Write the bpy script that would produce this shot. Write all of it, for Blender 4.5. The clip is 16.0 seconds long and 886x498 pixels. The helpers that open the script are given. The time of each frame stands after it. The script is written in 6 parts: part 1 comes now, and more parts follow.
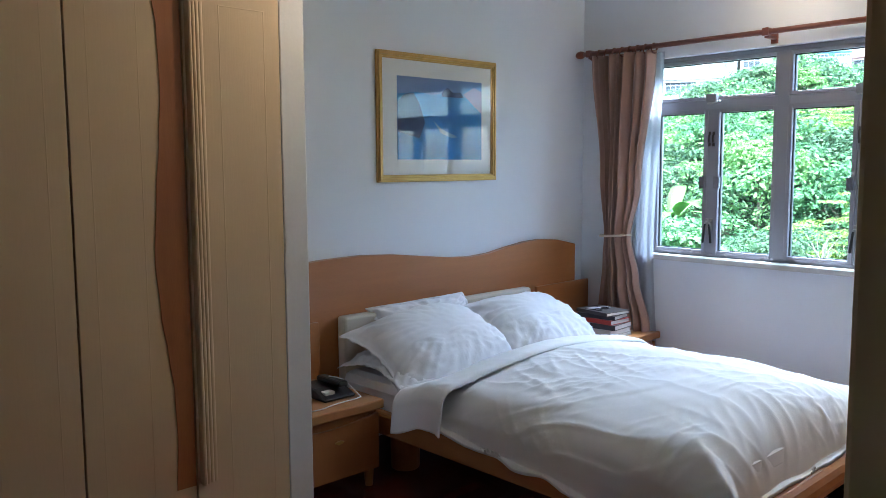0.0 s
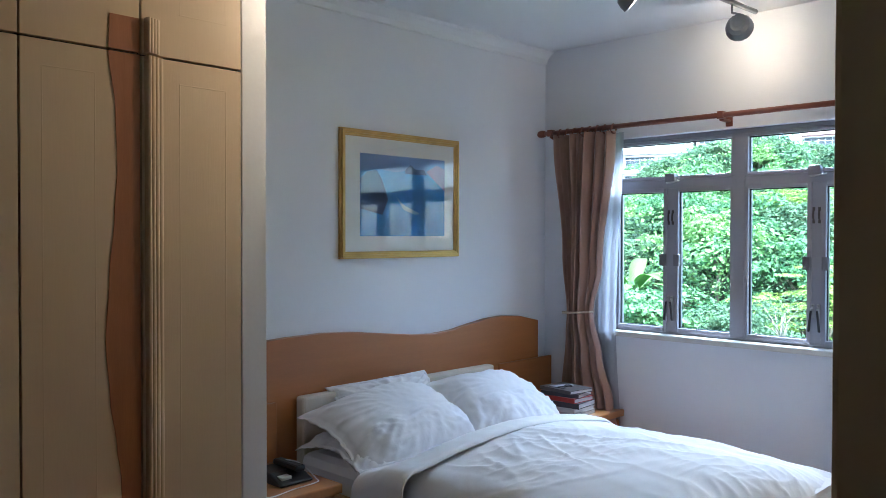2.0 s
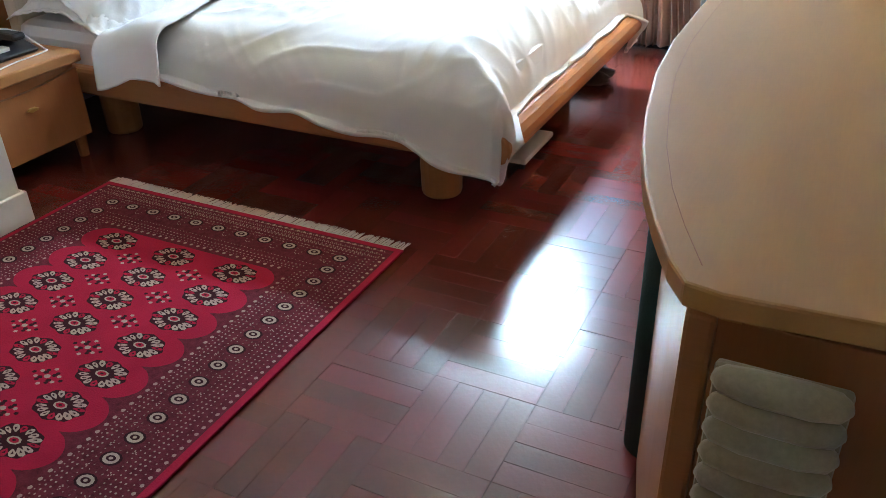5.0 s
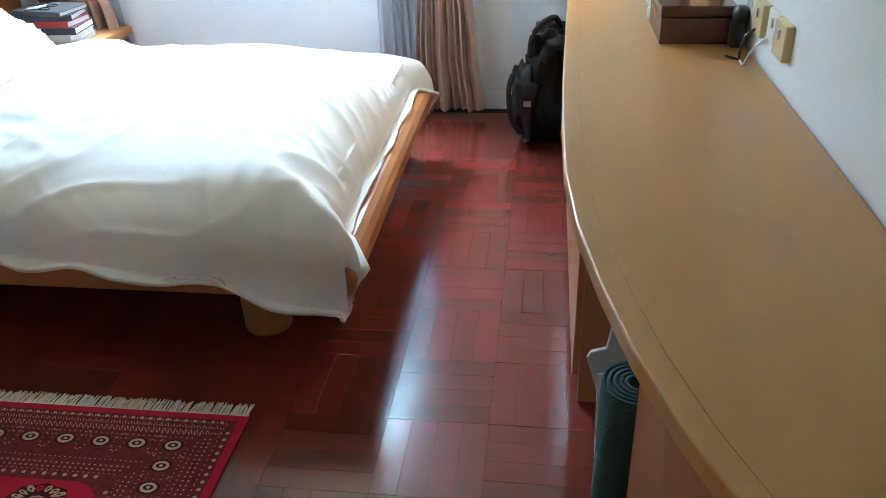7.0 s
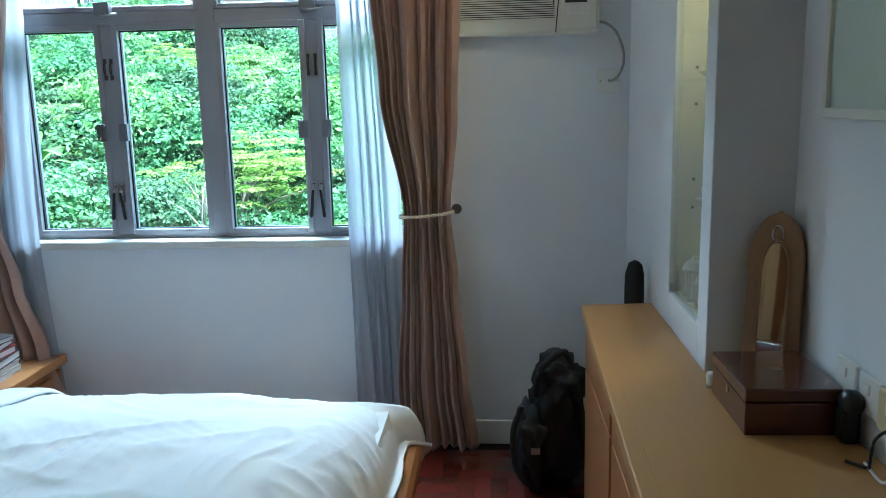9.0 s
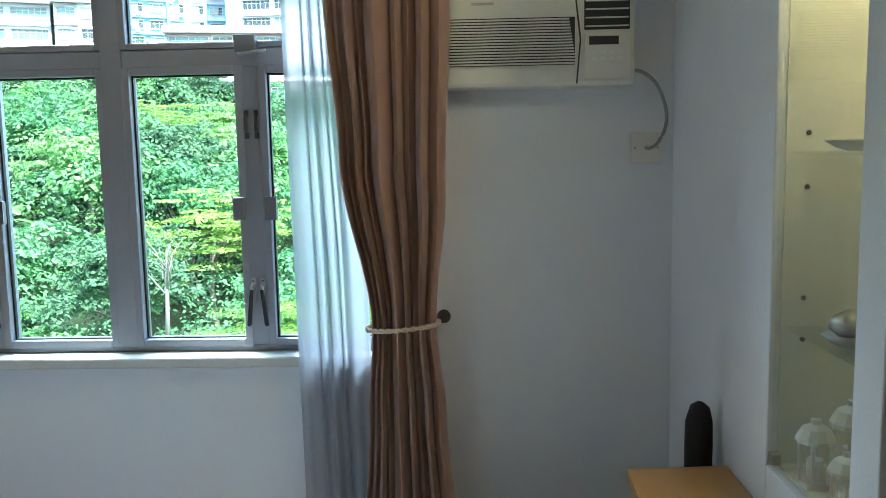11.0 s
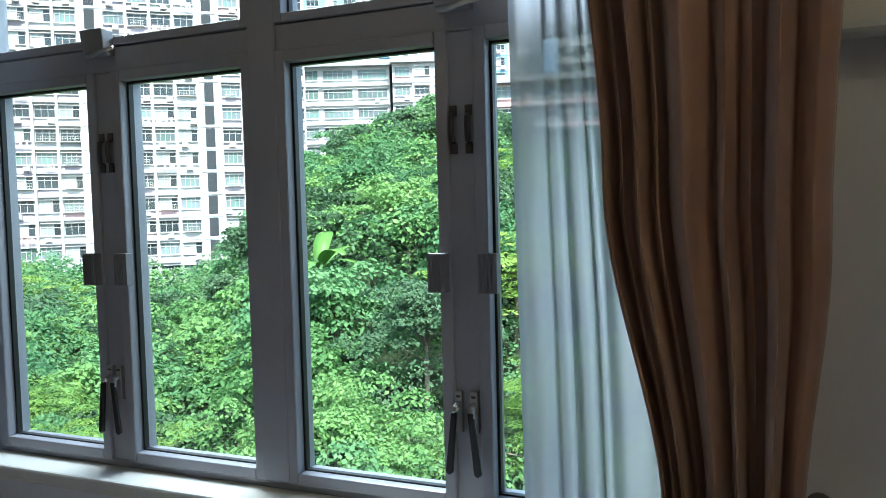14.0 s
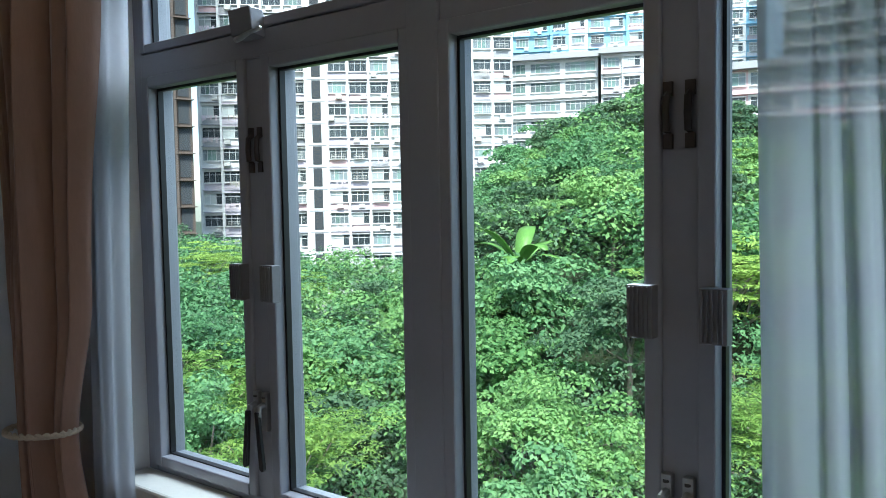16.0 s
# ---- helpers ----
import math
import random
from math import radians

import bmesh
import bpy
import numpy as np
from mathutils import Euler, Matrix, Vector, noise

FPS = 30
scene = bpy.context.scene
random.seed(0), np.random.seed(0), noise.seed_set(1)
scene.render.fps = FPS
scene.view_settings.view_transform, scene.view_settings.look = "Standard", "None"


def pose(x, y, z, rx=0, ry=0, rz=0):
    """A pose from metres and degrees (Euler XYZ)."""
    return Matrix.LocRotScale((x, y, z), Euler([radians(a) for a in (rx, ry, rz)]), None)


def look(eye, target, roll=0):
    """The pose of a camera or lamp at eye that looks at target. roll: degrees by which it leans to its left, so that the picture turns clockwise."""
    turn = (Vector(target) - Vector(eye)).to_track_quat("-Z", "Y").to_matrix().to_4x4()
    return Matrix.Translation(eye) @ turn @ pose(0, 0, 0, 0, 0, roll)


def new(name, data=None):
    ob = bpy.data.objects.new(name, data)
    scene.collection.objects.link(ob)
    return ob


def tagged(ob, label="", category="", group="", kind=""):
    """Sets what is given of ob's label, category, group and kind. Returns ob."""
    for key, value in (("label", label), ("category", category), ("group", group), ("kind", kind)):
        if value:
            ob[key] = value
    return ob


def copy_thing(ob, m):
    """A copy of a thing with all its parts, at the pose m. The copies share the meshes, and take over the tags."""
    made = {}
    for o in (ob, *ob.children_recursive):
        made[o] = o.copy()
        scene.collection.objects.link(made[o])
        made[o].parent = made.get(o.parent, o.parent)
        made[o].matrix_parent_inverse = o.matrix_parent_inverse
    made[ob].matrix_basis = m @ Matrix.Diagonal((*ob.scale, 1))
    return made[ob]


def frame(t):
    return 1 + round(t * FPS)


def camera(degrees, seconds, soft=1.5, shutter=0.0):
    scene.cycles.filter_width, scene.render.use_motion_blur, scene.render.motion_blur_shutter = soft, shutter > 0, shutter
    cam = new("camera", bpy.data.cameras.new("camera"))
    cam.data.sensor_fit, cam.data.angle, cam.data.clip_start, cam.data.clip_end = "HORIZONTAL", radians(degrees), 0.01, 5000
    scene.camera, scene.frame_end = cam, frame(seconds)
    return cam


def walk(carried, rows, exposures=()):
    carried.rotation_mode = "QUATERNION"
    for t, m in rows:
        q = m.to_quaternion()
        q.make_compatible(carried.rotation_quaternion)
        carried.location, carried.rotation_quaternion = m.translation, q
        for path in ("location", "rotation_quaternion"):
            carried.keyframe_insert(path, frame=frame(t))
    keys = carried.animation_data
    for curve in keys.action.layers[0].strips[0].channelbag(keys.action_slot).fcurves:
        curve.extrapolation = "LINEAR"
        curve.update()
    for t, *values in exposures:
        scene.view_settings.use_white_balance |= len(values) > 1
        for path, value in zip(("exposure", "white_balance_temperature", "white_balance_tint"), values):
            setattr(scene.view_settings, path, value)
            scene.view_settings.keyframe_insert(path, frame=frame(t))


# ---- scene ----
cam = camera(57.4, 16.0, soft=0.8)
PATH = [
    (0, (3.166, -4.21, 1.378), (1.718, -2.846, 1.173), -0.3),
    (0.5, (3.162, -4.213, 1.402), (1.728, -2.826, 1.266), -0.2),
    (1, (3.165, -4.206, 1.432), (1.751, -2.794, 1.361), -0.0),
    (1.5, (3.156, -4.207, 1.426), (1.753, -2.782, 1.428), 0.1),
    (2, (3.149, -4.183, 1.411), (1.756, -2.748, 1.379), 0.1),
    (2.5, (3.129, -4.143, 1.359), (1.742, -2.71, 1.209), -0.2),
    (3, (3.116, -4.104, 1.323), (1.732, -2.692, 1.019), -0.4),
    (3.5, (3.043, -4.066, 1.274), (1.675, -2.668, 0.857), -0.8),
    (4, (2.967, -4.022, 1.208), (1.758, -2.591, 0.507), -1.6),
    (4.5, (2.924, -4.002, 1.174), (1.931, -2.542, 0.235), -3.0),
    (4.7, (2.912, -3.993, 1.166), (2.005, -2.508, 0.18), -2.6),
    (6.8, (2.588, -3.723, 1.268), (2.318, -2.017, 0.259), -1.4),
    (7, (2.547, -3.686, 1.271), (2.316, -1.949, 0.307), -1.6),
    (7.5, (2.502, -3.57, 1.319), (2.284, -1.737, 0.55), -1.9),
    (8, (2.47, -3.413, 1.363), (2.245, -1.517, 0.766), -1.3),
    (8.5, (2.404, -3.255, 1.373), (2.197, -1.323, 0.898), -0.9),
    (9, (2.354, -3.095, 1.382), (2.226, -1.133, 1.015), -1.3),
    (9.5, (2.369, -2.883, 1.377), (2.256, -0.91, 1.071), -1.7),
    (10, (2.367, -2.697, 1.389), (2.269, -0.716, 1.13), -1.4),
    (10.2, (2.33, -2.63, 1.423), (2.261, -0.65, 1.152), -1.3),
    (12.3, (2.249, -1.719, 1.421), (2.167, 0.274, 1.271), -0.6),
    (12.5, (2.229, -1.647, 1.438), (2.123, 0.343, 1.271), -0.8),
    (13, (2.249, -1.48, 1.416), (1.84, 0.473, 1.271), -2.2),
    (13.5, (2.231, -1.352, 1.404), (1.572, 0.533, 1.288), -2.1),
    (14, (2.185, -1.231, 1.392), (1.38, 0.596, 1.284), -1.5),
    (14.5, (2.087, -1.162, 1.415), (1.222, 0.636, 1.287), -1.1),
    (15, (2.053, -1.08, 1.423), (1.065, 0.653, 1.283), -1.3),
    (15.5, (2.049, -0.979, 1.417), (0.94, 0.681, 1.3), -1.4),
    (16, (2.048, -0.917, 1.416), (0.814, 0.653, 1.303), -1.0),
]
walk(cam, [(t, look(eye, target, roll)) for t, eye, target, roll in PATH], exposures=[(0, 3.1, 5350, 11), (1.0, 2.9, 5250, 11), (2.5, 2.9, 5250, 11), (3.0, 3.05, 5250, 12), (3.5, 3.25, 5250, 11), (4.0, 3.8, 5350, 9), (4.5, 4.55, 5450, 6), (6.8, 4.6, 5300, 0), (7, 4.42, 5250, -2), (7.5, 3.75, 5050, -4), (8, 3.05, 4900, -6), (8.5, 2.85, 4900, -6), (9, 2.85, 5050, -5), (10, 2.75, 5350, -5), (12.3, 2.58, 5700, -2), (13.5, 1.72, 5900, 1), (14.5, 1.44, 5950, 4), (16, 1.26, 5950, 5)])

# ---- world and lights ----
world = bpy.data.worlds.new("world")
scene.world = world
world.use_nodes = True
wn = world.node_tree.nodes
sky = wn.new("ShaderNodeTexSky")
sky.sky_type, sky.sun_disc = "NISHITA", False
sky.sun_elevation, sky.sun_rotation = radians(51), radians(138)
sky.air_density, sky.dust_density, sky.ozone_density = 1.0, 1.2, 1.5
wn["Background"].inputs["Strength"].default_value = 0.15
world.node_tree.links.new(sky.outputs["Color"], wn["Background"].inputs["Color"])

sun_data = bpy.data.lights.new("sun", "SUN")
sun_data.energy, sun_data.angle, sun_data.color = 4.6, radians(12), (1.0, 0.97, 0.93)
sun = new("sun", sun_data)
sun.matrix_world = look((0, 0, 0), (-0.4, 0.45, -0.75))


def lamp(name, kind, energy, color, m, size=0.05, cone=100, blend=0.6):
    data = bpy.data.lights.new(name, kind)
    data.energy, data.color = energy, color
    if kind == "SPOT":
        data.spot_size, data.spot_blend, data.shadow_soft_size = radians(cone), blend, size
    else:
        data.shadow_soft_size = size
    ob = new(name, data)
    ob.matrix_world = m
    return ob


# added unseen area lamp above the window head, stands in for steep sky light
sky_data = bpy.data.lights.new("added_sky_lamp", "AREA")
sky_data.shape, sky_data.size, sky_data.size_y, sky_data.energy, sky_data.color = "RECTANGLE", 1.1, 0.6, 18.5, (0.82, 0.93, 1.0)
sky_data.spread = radians(115)
new("added_sky_lamp", sky_data).matrix_world = look((0.95, 0.52, 2.4), (1.85, -0.95, 0.45))


# ---- materials ----
def material(name, color, rough=0.5, metal=0.0, vary=0.12, scale=6.0, fine=90.0, bump=0.15, coat=0.0, stretch=(1, 1, 1), per="", hue=0.0, sheen=0.0, through_light=0.0):
    """A procedural surface: base colour varied at two scales, fine relief, and per-object or per-island variation."""
    m = bpy.data.materials.new(name)
    m.use_nodes = True
    n, l = m.node_tree.nodes, m.node_tree.links
    b = n["Principled BSDF"]
    b.inputs["Roughness"].default_value, b.inputs["Metallic"].default_value = rough, metal
    b.inputs["Coat Weight"].default_value, b.inputs["Coat Roughness"].default_value = coat, 0.12
    b.inputs["Sheen Weight"].default_value = sheen
    tc, mp = n.new("ShaderNodeTexCoord"), n.new("ShaderNodeMapping")
    mp.inputs["Scale"].default_value = stretch
    l.new(tc.outputs["Object"], mp.inputs["Vector"])
    big, small = n.new("ShaderNodeTexNoise"), n.new("ShaderNodeTexNoise")
    big.inputs["Scale"].default_value, big.inputs["Detail"].default_value = scale, 4
    small.inputs["Scale"].default_value, small.inputs["Detail"].default_value = fine, 3
    l.new(mp.outputs["Vector"], big.inputs["Vector"])
    l.new(mp.outputs["Vector"], small.inputs["Vector"])
    add = n.new("ShaderNodeMath")
    add.operation = "MULTIPLY_ADD"
    l.new(small.outputs["Fac"], add.inputs[0])
    add.inputs[1].default_value = 0.6
    l.new(big.outputs["Fac"], add.inputs[2])
    last = add.outputs[0]
    spread = vary
    if per:
        src = n.new("ShaderNodeObjectInfo" if per == "object" else "ShaderNodeNewGeometry")
        out = src.outputs["Random" if per == "object" else "Random Per Island"]
        mix = n.new("ShaderNodeMath")
        mix.operation = "MULTIPLY_ADD"
        l.new(out, mix.inputs[0])
        mix.inputs[1].default_value = 1.2
        l.new(last, mix.inputs[2])
        last = mix.outputs[0]
    rng = n.new("ShaderNodeMapRange")
    lo, hi = (0.4, 1.2) if not per else (0.5, 2.3)
    rng.inputs["From Min"].default_value, rng.inputs["From Max"].default_value = lo, hi
    rng.inputs["To Min"].default_value, rng.inputs["To Max"].default_value = 1 - spread, 1 + spread
    l.new(last, rng.inputs["Value"])
    hsv = n.new("ShaderNodeHueSaturation")
    hsv.inputs["Color"].default_value = (*color, 1)
    l.new(rng.outputs["Result"], hsv.inputs["Value"])
    if hue:
        hr = n.new("ShaderNodeMapRange")
        hr.inputs["From Min"].default_value, hr.inputs["From Max"].default_value = lo, hi
        hr.inputs["To Min"].default_value, hr.inputs["To Max"].default_value = 0.5 + hue, 0.5 - hue
        l.new(last, hr.inputs["Value"])
        l.new(hr.outputs["Result"], hsv.inputs["Hue"])
    l.new(hsv.outputs["Color"], b.inputs["Base Color"])
    if bump:
        bp = n.new("ShaderNodeBump")
        bp.inputs["Strength"].default_value, bp.inputs["Distance"].default_value = bump, 0.004
        l.new(small.outputs["Fac"], bp.inputs["Height"])
        l.new(bp.outputs["Normal"], b.inputs["Normal"])
    if through_light:
        tr, mx = n.new("ShaderNodeBsdfTranslucent"), n.new("ShaderNodeMixShader")
        l.new(hsv.outputs["Color"], tr.inputs["Color"])
        mx.inputs["Fac"].default_value = through_light
        l.new(b.outputs["BSDF"], mx.inputs[1])
        l.new(tr.outputs["BSDF"], mx.inputs[2])
        l.new(mx.outputs["Shader"], n["Material Output"].inputs["Surface"])
    return m


def glass_material(name, tint=(1, 1, 1), gloss=0.9, base=0.03):
    """A clear thin pane: lets light straight through, with Fresnel gloss."""
    m = bpy.data.materials.new(name)
    m.use_nodes = True
    n, l = m.node_tree.nodes, m.node_tree.links
    clear, shine, mx, lw = n.new("ShaderNodeBsdfTransparent"), n.new("ShaderNodeBsdfGlossy"), n.new("ShaderNodeMixShader"), n.new("ShaderNodeLayerWeight")
    pw, ad = n.new("ShaderNodeMath"), n.new("ShaderNodeMath")
    pw.operation, ad.operation = "POWER", "MULTIPLY_ADD"
    pw.inputs[1].default_value, ad.inputs[1].default_value, ad.inputs[2].default_value = 5.0, 0.6, base
    clear.inputs["Color"].default_value = (*tint, 1)
    shine.inputs["Roughness"].default_value = 0.02
    shine.inputs["Color"].default_value = (gloss, gloss, gloss, 1)
    lw.inputs["Blend"].default_value = 0.5
    l.new(lw.outputs["Facing"], pw.inputs[0])
    l.new(pw.outputs[0], ad.inputs[0])
    l.new(ad.outputs[0], mx.inputs["Fac"])
    l.new(clear.outputs["BSDF"], mx.inputs[1])
    l.new(shine.outputs["BSDF"], mx.inputs[2])
    l.new(mx.outputs["Shader"], n["Material Output"].inputs["Surface"])
    return m


def sheer_material(name, color, clear_part):
    m = bpy.data.materials.new(name)
    m.use_nodes = True
    n, l = m.node_tree.nodes, m.node_tree.links
    clear, dif, tr = n.new("ShaderNodeBsdfTransparent"), n.new("ShaderNodeBsdfDiffuse"), n.new("ShaderNodeBsdfTranslucent")
    a, b, wv, tc = n.new("ShaderNodeMixShader"), n.new("ShaderNodeMixShader"), n.new("ShaderNodeTexNoise"), n.new("ShaderNodeTexCoord")
    dif.inputs["Color"].default_value = tr.inputs["Color"].default_value = (*color, 1)
    wv.inputs["Scale"].default_value = 60
    mr = n.new("ShaderNodeMapRange")
    mr.inputs["To Min"].default_value, mr.inputs["To Max"].default_value = clear_part - 0.03, clear_part + 0.03
    l.new(tc.outputs["Object"], wv.inputs["Vector"])
    l.new(wv.outputs["Fac"], mr.inputs["Value"])
    a.inputs["Fac"].default_value = 0.55
    l.new(dif.outputs["BSDF"], a.inputs[1])
    l.new(tr.outputs["BSDF"], a.inputs[2])
    l.new(mr.outputs["Result"], b.inputs["Fac"])
    l.new(a.outputs["Shader"], b.inputs[1])
    l.new(clear.outputs["BSDF"], b.inputs[2])
    l.new(b.outputs["Shader"], n["Material Output"].inputs["Surface"])
    return m


def glow(name, color, strength):
    m = bpy.data.materials.new(name)
    m.use_nodes = True
    b = m.node_tree.nodes["Principled BSDF"]
    b.inputs["Base Color"].default_value = b.inputs["Emission Color"].default_value = (*color, 1)
    b.inputs["Emission Strength"].default_value = strength
    return m


M_WALL = material("wall_paint", (0.74, 0.75, 0.78), 0.75, vary=0.03, scale=1.5, fine=140, bump=0.12)
M_CEIL = material("ceiling_paint", (0.78, 0.79, 0.8), 0.8, vary=0.02, scale=1.0, fine=120, bump=0.08)
M_TRIM = material("white_gloss_paint", (0.76, 0.75, 0.72), 0.35, vary=0.04, scale=4, fine=80, bump=0.06)
M_CREAM = material("cream_lacquer", (0.66, 0.5, 0.3), 0.38, vary=0.04, scale=2.5, fine=160, bump=0.05, stretch=(1, 1, 0.08))
M_INLAY = material("cherry_veneer", (0.36, 0.14, 0.045), 0.4, vary=0.16, scale=5, fine=70, bump=0.06, stretch=(6, 6, 0.4))
M_BEECH = material("beech_veneer", (0.37, 0.145, 0.042), 0.38, vary=0.1, scale=5, fine=60, bump=0.05, stretch=(6, 0.5, 6), coat=0.15)
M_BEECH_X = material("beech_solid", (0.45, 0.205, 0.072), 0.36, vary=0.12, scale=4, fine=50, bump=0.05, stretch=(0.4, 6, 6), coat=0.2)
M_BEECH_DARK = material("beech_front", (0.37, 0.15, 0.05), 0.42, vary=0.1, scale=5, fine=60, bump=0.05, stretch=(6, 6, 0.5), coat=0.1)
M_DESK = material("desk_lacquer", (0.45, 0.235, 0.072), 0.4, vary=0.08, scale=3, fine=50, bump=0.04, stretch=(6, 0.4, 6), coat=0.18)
M_PARQUET = material("mahogany_parquet", (0.135, 0.025, 0.017), 0.19, vary=0.36, scale=4, fine=30, bump=0.1, stretch=(3, 3, 3), coat=0.25, per="object", hue=0.01)
M_PARQUET_JOINED = material("mahogany_parquet_joined", (0.135, 0.025, 0.017), 0.19, vary=0.36, scale=4, fine=30, bump=0.1, stretch=(3, 3, 3), coat=0.25, per="island", hue=0.01)
for m in (M_PARQUET, M_PARQUET_JOINED):
    m.node_tree.nodes["Principled BSDF"].inputs["Specular IOR Level"].default_value = 0.5
M_GAP = material("dark_gap", (0.015, 0.01, 0.008), 0.8, bump=0)
M_LINEN = material("white_cotton", (0.78, 0.77, 0.78), 0.85, vary=0.03, scale=8, fine=260, bump=0.08, sheen=0.15)
M_PILLOW = material("white_pillow_cotton", (0.76, 0.755, 0.775), 0.85, vary=0.04, scale=14, fine=220, bump=0.08, sheen=0.15)
M_PAD = material("cream_upholstery", (0.62, 0.55, 0.45), 0.8, vary=0.06, scale=12, fine=240, bump=0.3)
M_CURTAIN = material("tan_satin_curtain", (0.385, 0.222, 0.163), 0.5, vary=0.1, scale=8, fine=180, bump=0.12, sheen=0.4, stretch=(1, 1, 0.25), through_light=0.12)
M_SHEER = sheer_material("white_voile", (0.5, 0.51, 0.56), 0.1)
M_ROD = material("red_brown_wood", (0.2, 0.065, 0.04), 0.4, vary=0.15, scale=8, fine=70, bump=0.05, stretch=(0.4, 5, 5))
M_ALU = material("grey_aluminium", (0.33, 0.325, 0.36), 0.42, metal=0.25, vary=0.05, scale=5, fine=120, bump=0.05)
M_ALU_DARK = material("dark_anodised_aluminium", (0.24, 0.235, 0.25), 0.45, metal=0.3, vary=0.1, scale=8, fine=120, bump=0.05)
M_STEEL = material("worn_steel", (0.45, 0.44, 0.43), 0.35, metal=0.9, vary=0.2, scale=20, fine=120, bump=0.1)
M_DARKSTEEL = material("dark_bronze_metal", (0.1, 0.09, 0.085), 0.4, metal=0.7, vary=0.2, scale=20, fine=120, bump=0.1)
M_SILL = material("pale_stone_sill", (0.6, 0.58, 0.54), 0.35, vary=0.08, scale=10, fine=90, bump=0.06)
M_GLASS = glass_material("window_glass", (0.97, 1.0, 0.985))
M_CASEGLASS = glass_material("case_glass", (0.96, 0.975, 0.95))
M_GOLD = material("antique_gold_leaf", (0.5, 0.32, 0.1), 0.35, metal=0.75, vary=0.2, scale=12, fine=80, bump=0.15)
M_MOUNT = material("cream_mount_card", (0.72, 0.71, 0.68), 0.8, vary=0.03)
M_BLACK = material("black_fabric", (0.012, 0.012, 0.014), 0.7, vary=0.4, scale=8, fine=200, bump=0.4)
M_PLASTIC_B = material("black_plastic", (0.015, 0.015, 0.017), 0.35, vary=0.2, bump=0.03)
M_AC = material("off_white_plastic", (0.68, 0.66, 0.6), 0.45, vary=0.04, scale=4, fine=120, bump=0.03)
M_AC_DARK = material("dark_grille", (0.03, 0.03, 0.03), 0.6, vary=0.2, bump=0)
M_SOCKET = material("socket_plastic", (0.74, 0.72, 0.68), 0.35, vary=0.03, bump=0)
M_SOCKET_Y = material("yellowed_plastic", (0.62, 0.5, 0.27), 0.4, vary=0.06, bump=0)
M_MAHOG = material("polished_mahogany", (0.085, 0.026, 0.015), 0.25, vary=0.2, scale=6, fine=60, bump=0.03, stretch=(5, 0.5, 5), coat=0.5)
M_OAKM = material("pale_carved_wood", (0.33, 0.19, 0.1), 0.55, vary=0.14, scale=8, fine=70, bump=0.1, stretch=(5, 5, 0.5))
M_CASEIN = material("case_lining", (0.74, 0.72, 0.64), 0.6, vary=0.03)
M_ROPE = material("cream_rope", (0.62, 0.52, 0.4), 0.8, vary=0.15, fine=200, bump=0.4)
M_TEAL = material("dark_teal_foam", (0.012, 0.045, 0.05), 0.75, vary=0.15, fine=220, bump=0.4)
M_VELVET = material("sage_velvet", (0.33, 0.31, 0.22), 0.75, vary=0.25, scale=5, fine=180, bump=0.2, sheen=0.6)
M_PAPER = material("white_paper", (0.75, 0.75, 0.76), 0.7, vary=0.04)
M_GREYMETAL = material("satin_grey_lamp", (0.3, 0.31, 0.33), 0.4, metal=0.4, vary=0.08)
M_MIRROR = material("mirror_silver", (0.9, 0.9, 0.9), 0.03, metal=1.0, vary=0.0, bump=0)
M_BULB = glow("warm_bulb", (1.0, 0.78, 0.5), 6)


# ---- mesh helpers ----
def thing(name, at, label, category, group="", kind=""):
    ob = new(name)
    ob.empty_display_size = 0.1
    ob.location = at
    return tagged(ob, label, category, group, kind)


def world_of(ob):
    return Vector(ob.location) + (world_of(ob.parent) if ob.parent else Vector())


def mesh_of(name, bm, mats, smooth=False):
    me = bpy.data.meshes.new(name)
    bmesh.ops.recalc_face_normals(bm, faces=bm.faces)
    if smooth:
        for f in bm.faces:
            f.smooth = True
    bm.to_mesh(me)
    bm.free()
    for m in mats if isinstance(mats, (list, tuple)) else [mats]:
        me.materials.append(m)
    return me


def part(name, bm, mats, parent=None, label="", bevel=0.0, smooth=False, solid=0.0):
    """One mesh object from a bmesh in world coordinates, under its thing."""
    base = world_of(parent) if parent else Vector()
    if parent:
        bmesh.ops.translate(bm, verts=bm.verts, vec=-base)
    ob = new(name, mesh_of(name, bm, mats, smooth))
    if parent:
        ob.parent = parent
    if label:
        ob["label"] = label
    if solid:
        s = ob.modifiers.new("solid", "SOLIDIFY")
        s.thickness = solid
    if bevel:
        b = ob.modifiers.new("bevel", "BEVEL")
        b.width, b.segments, b.limit_method, b.angle_limit = bevel, 2, "ANGLE", radians(40)
    return ob


def structure(name, bm, mats, label, category, bevel=0.0, smooth=False):
    return tagged(part(name, bm, mats, None, "", bevel, smooth), label, category, "", "structure")


def box(x0, x1, y0, y1, z0, z1, bm=None, mi=0):
    bm = bm or bmesh.new()
    v = [bm.verts.new((x, y, z)) for x in (x0, x1) for y in (y0, y1) for z in (z0, z1)]
    for q in ((0, 1, 3, 2), (4, 6, 7, 5), (0, 4, 5, 1), (2, 3, 7, 6), (0, 2, 6, 4), (1, 5, 7, 3)):
        bm.faces.new([v[i] for i in q]).material_index = mi
    return bm


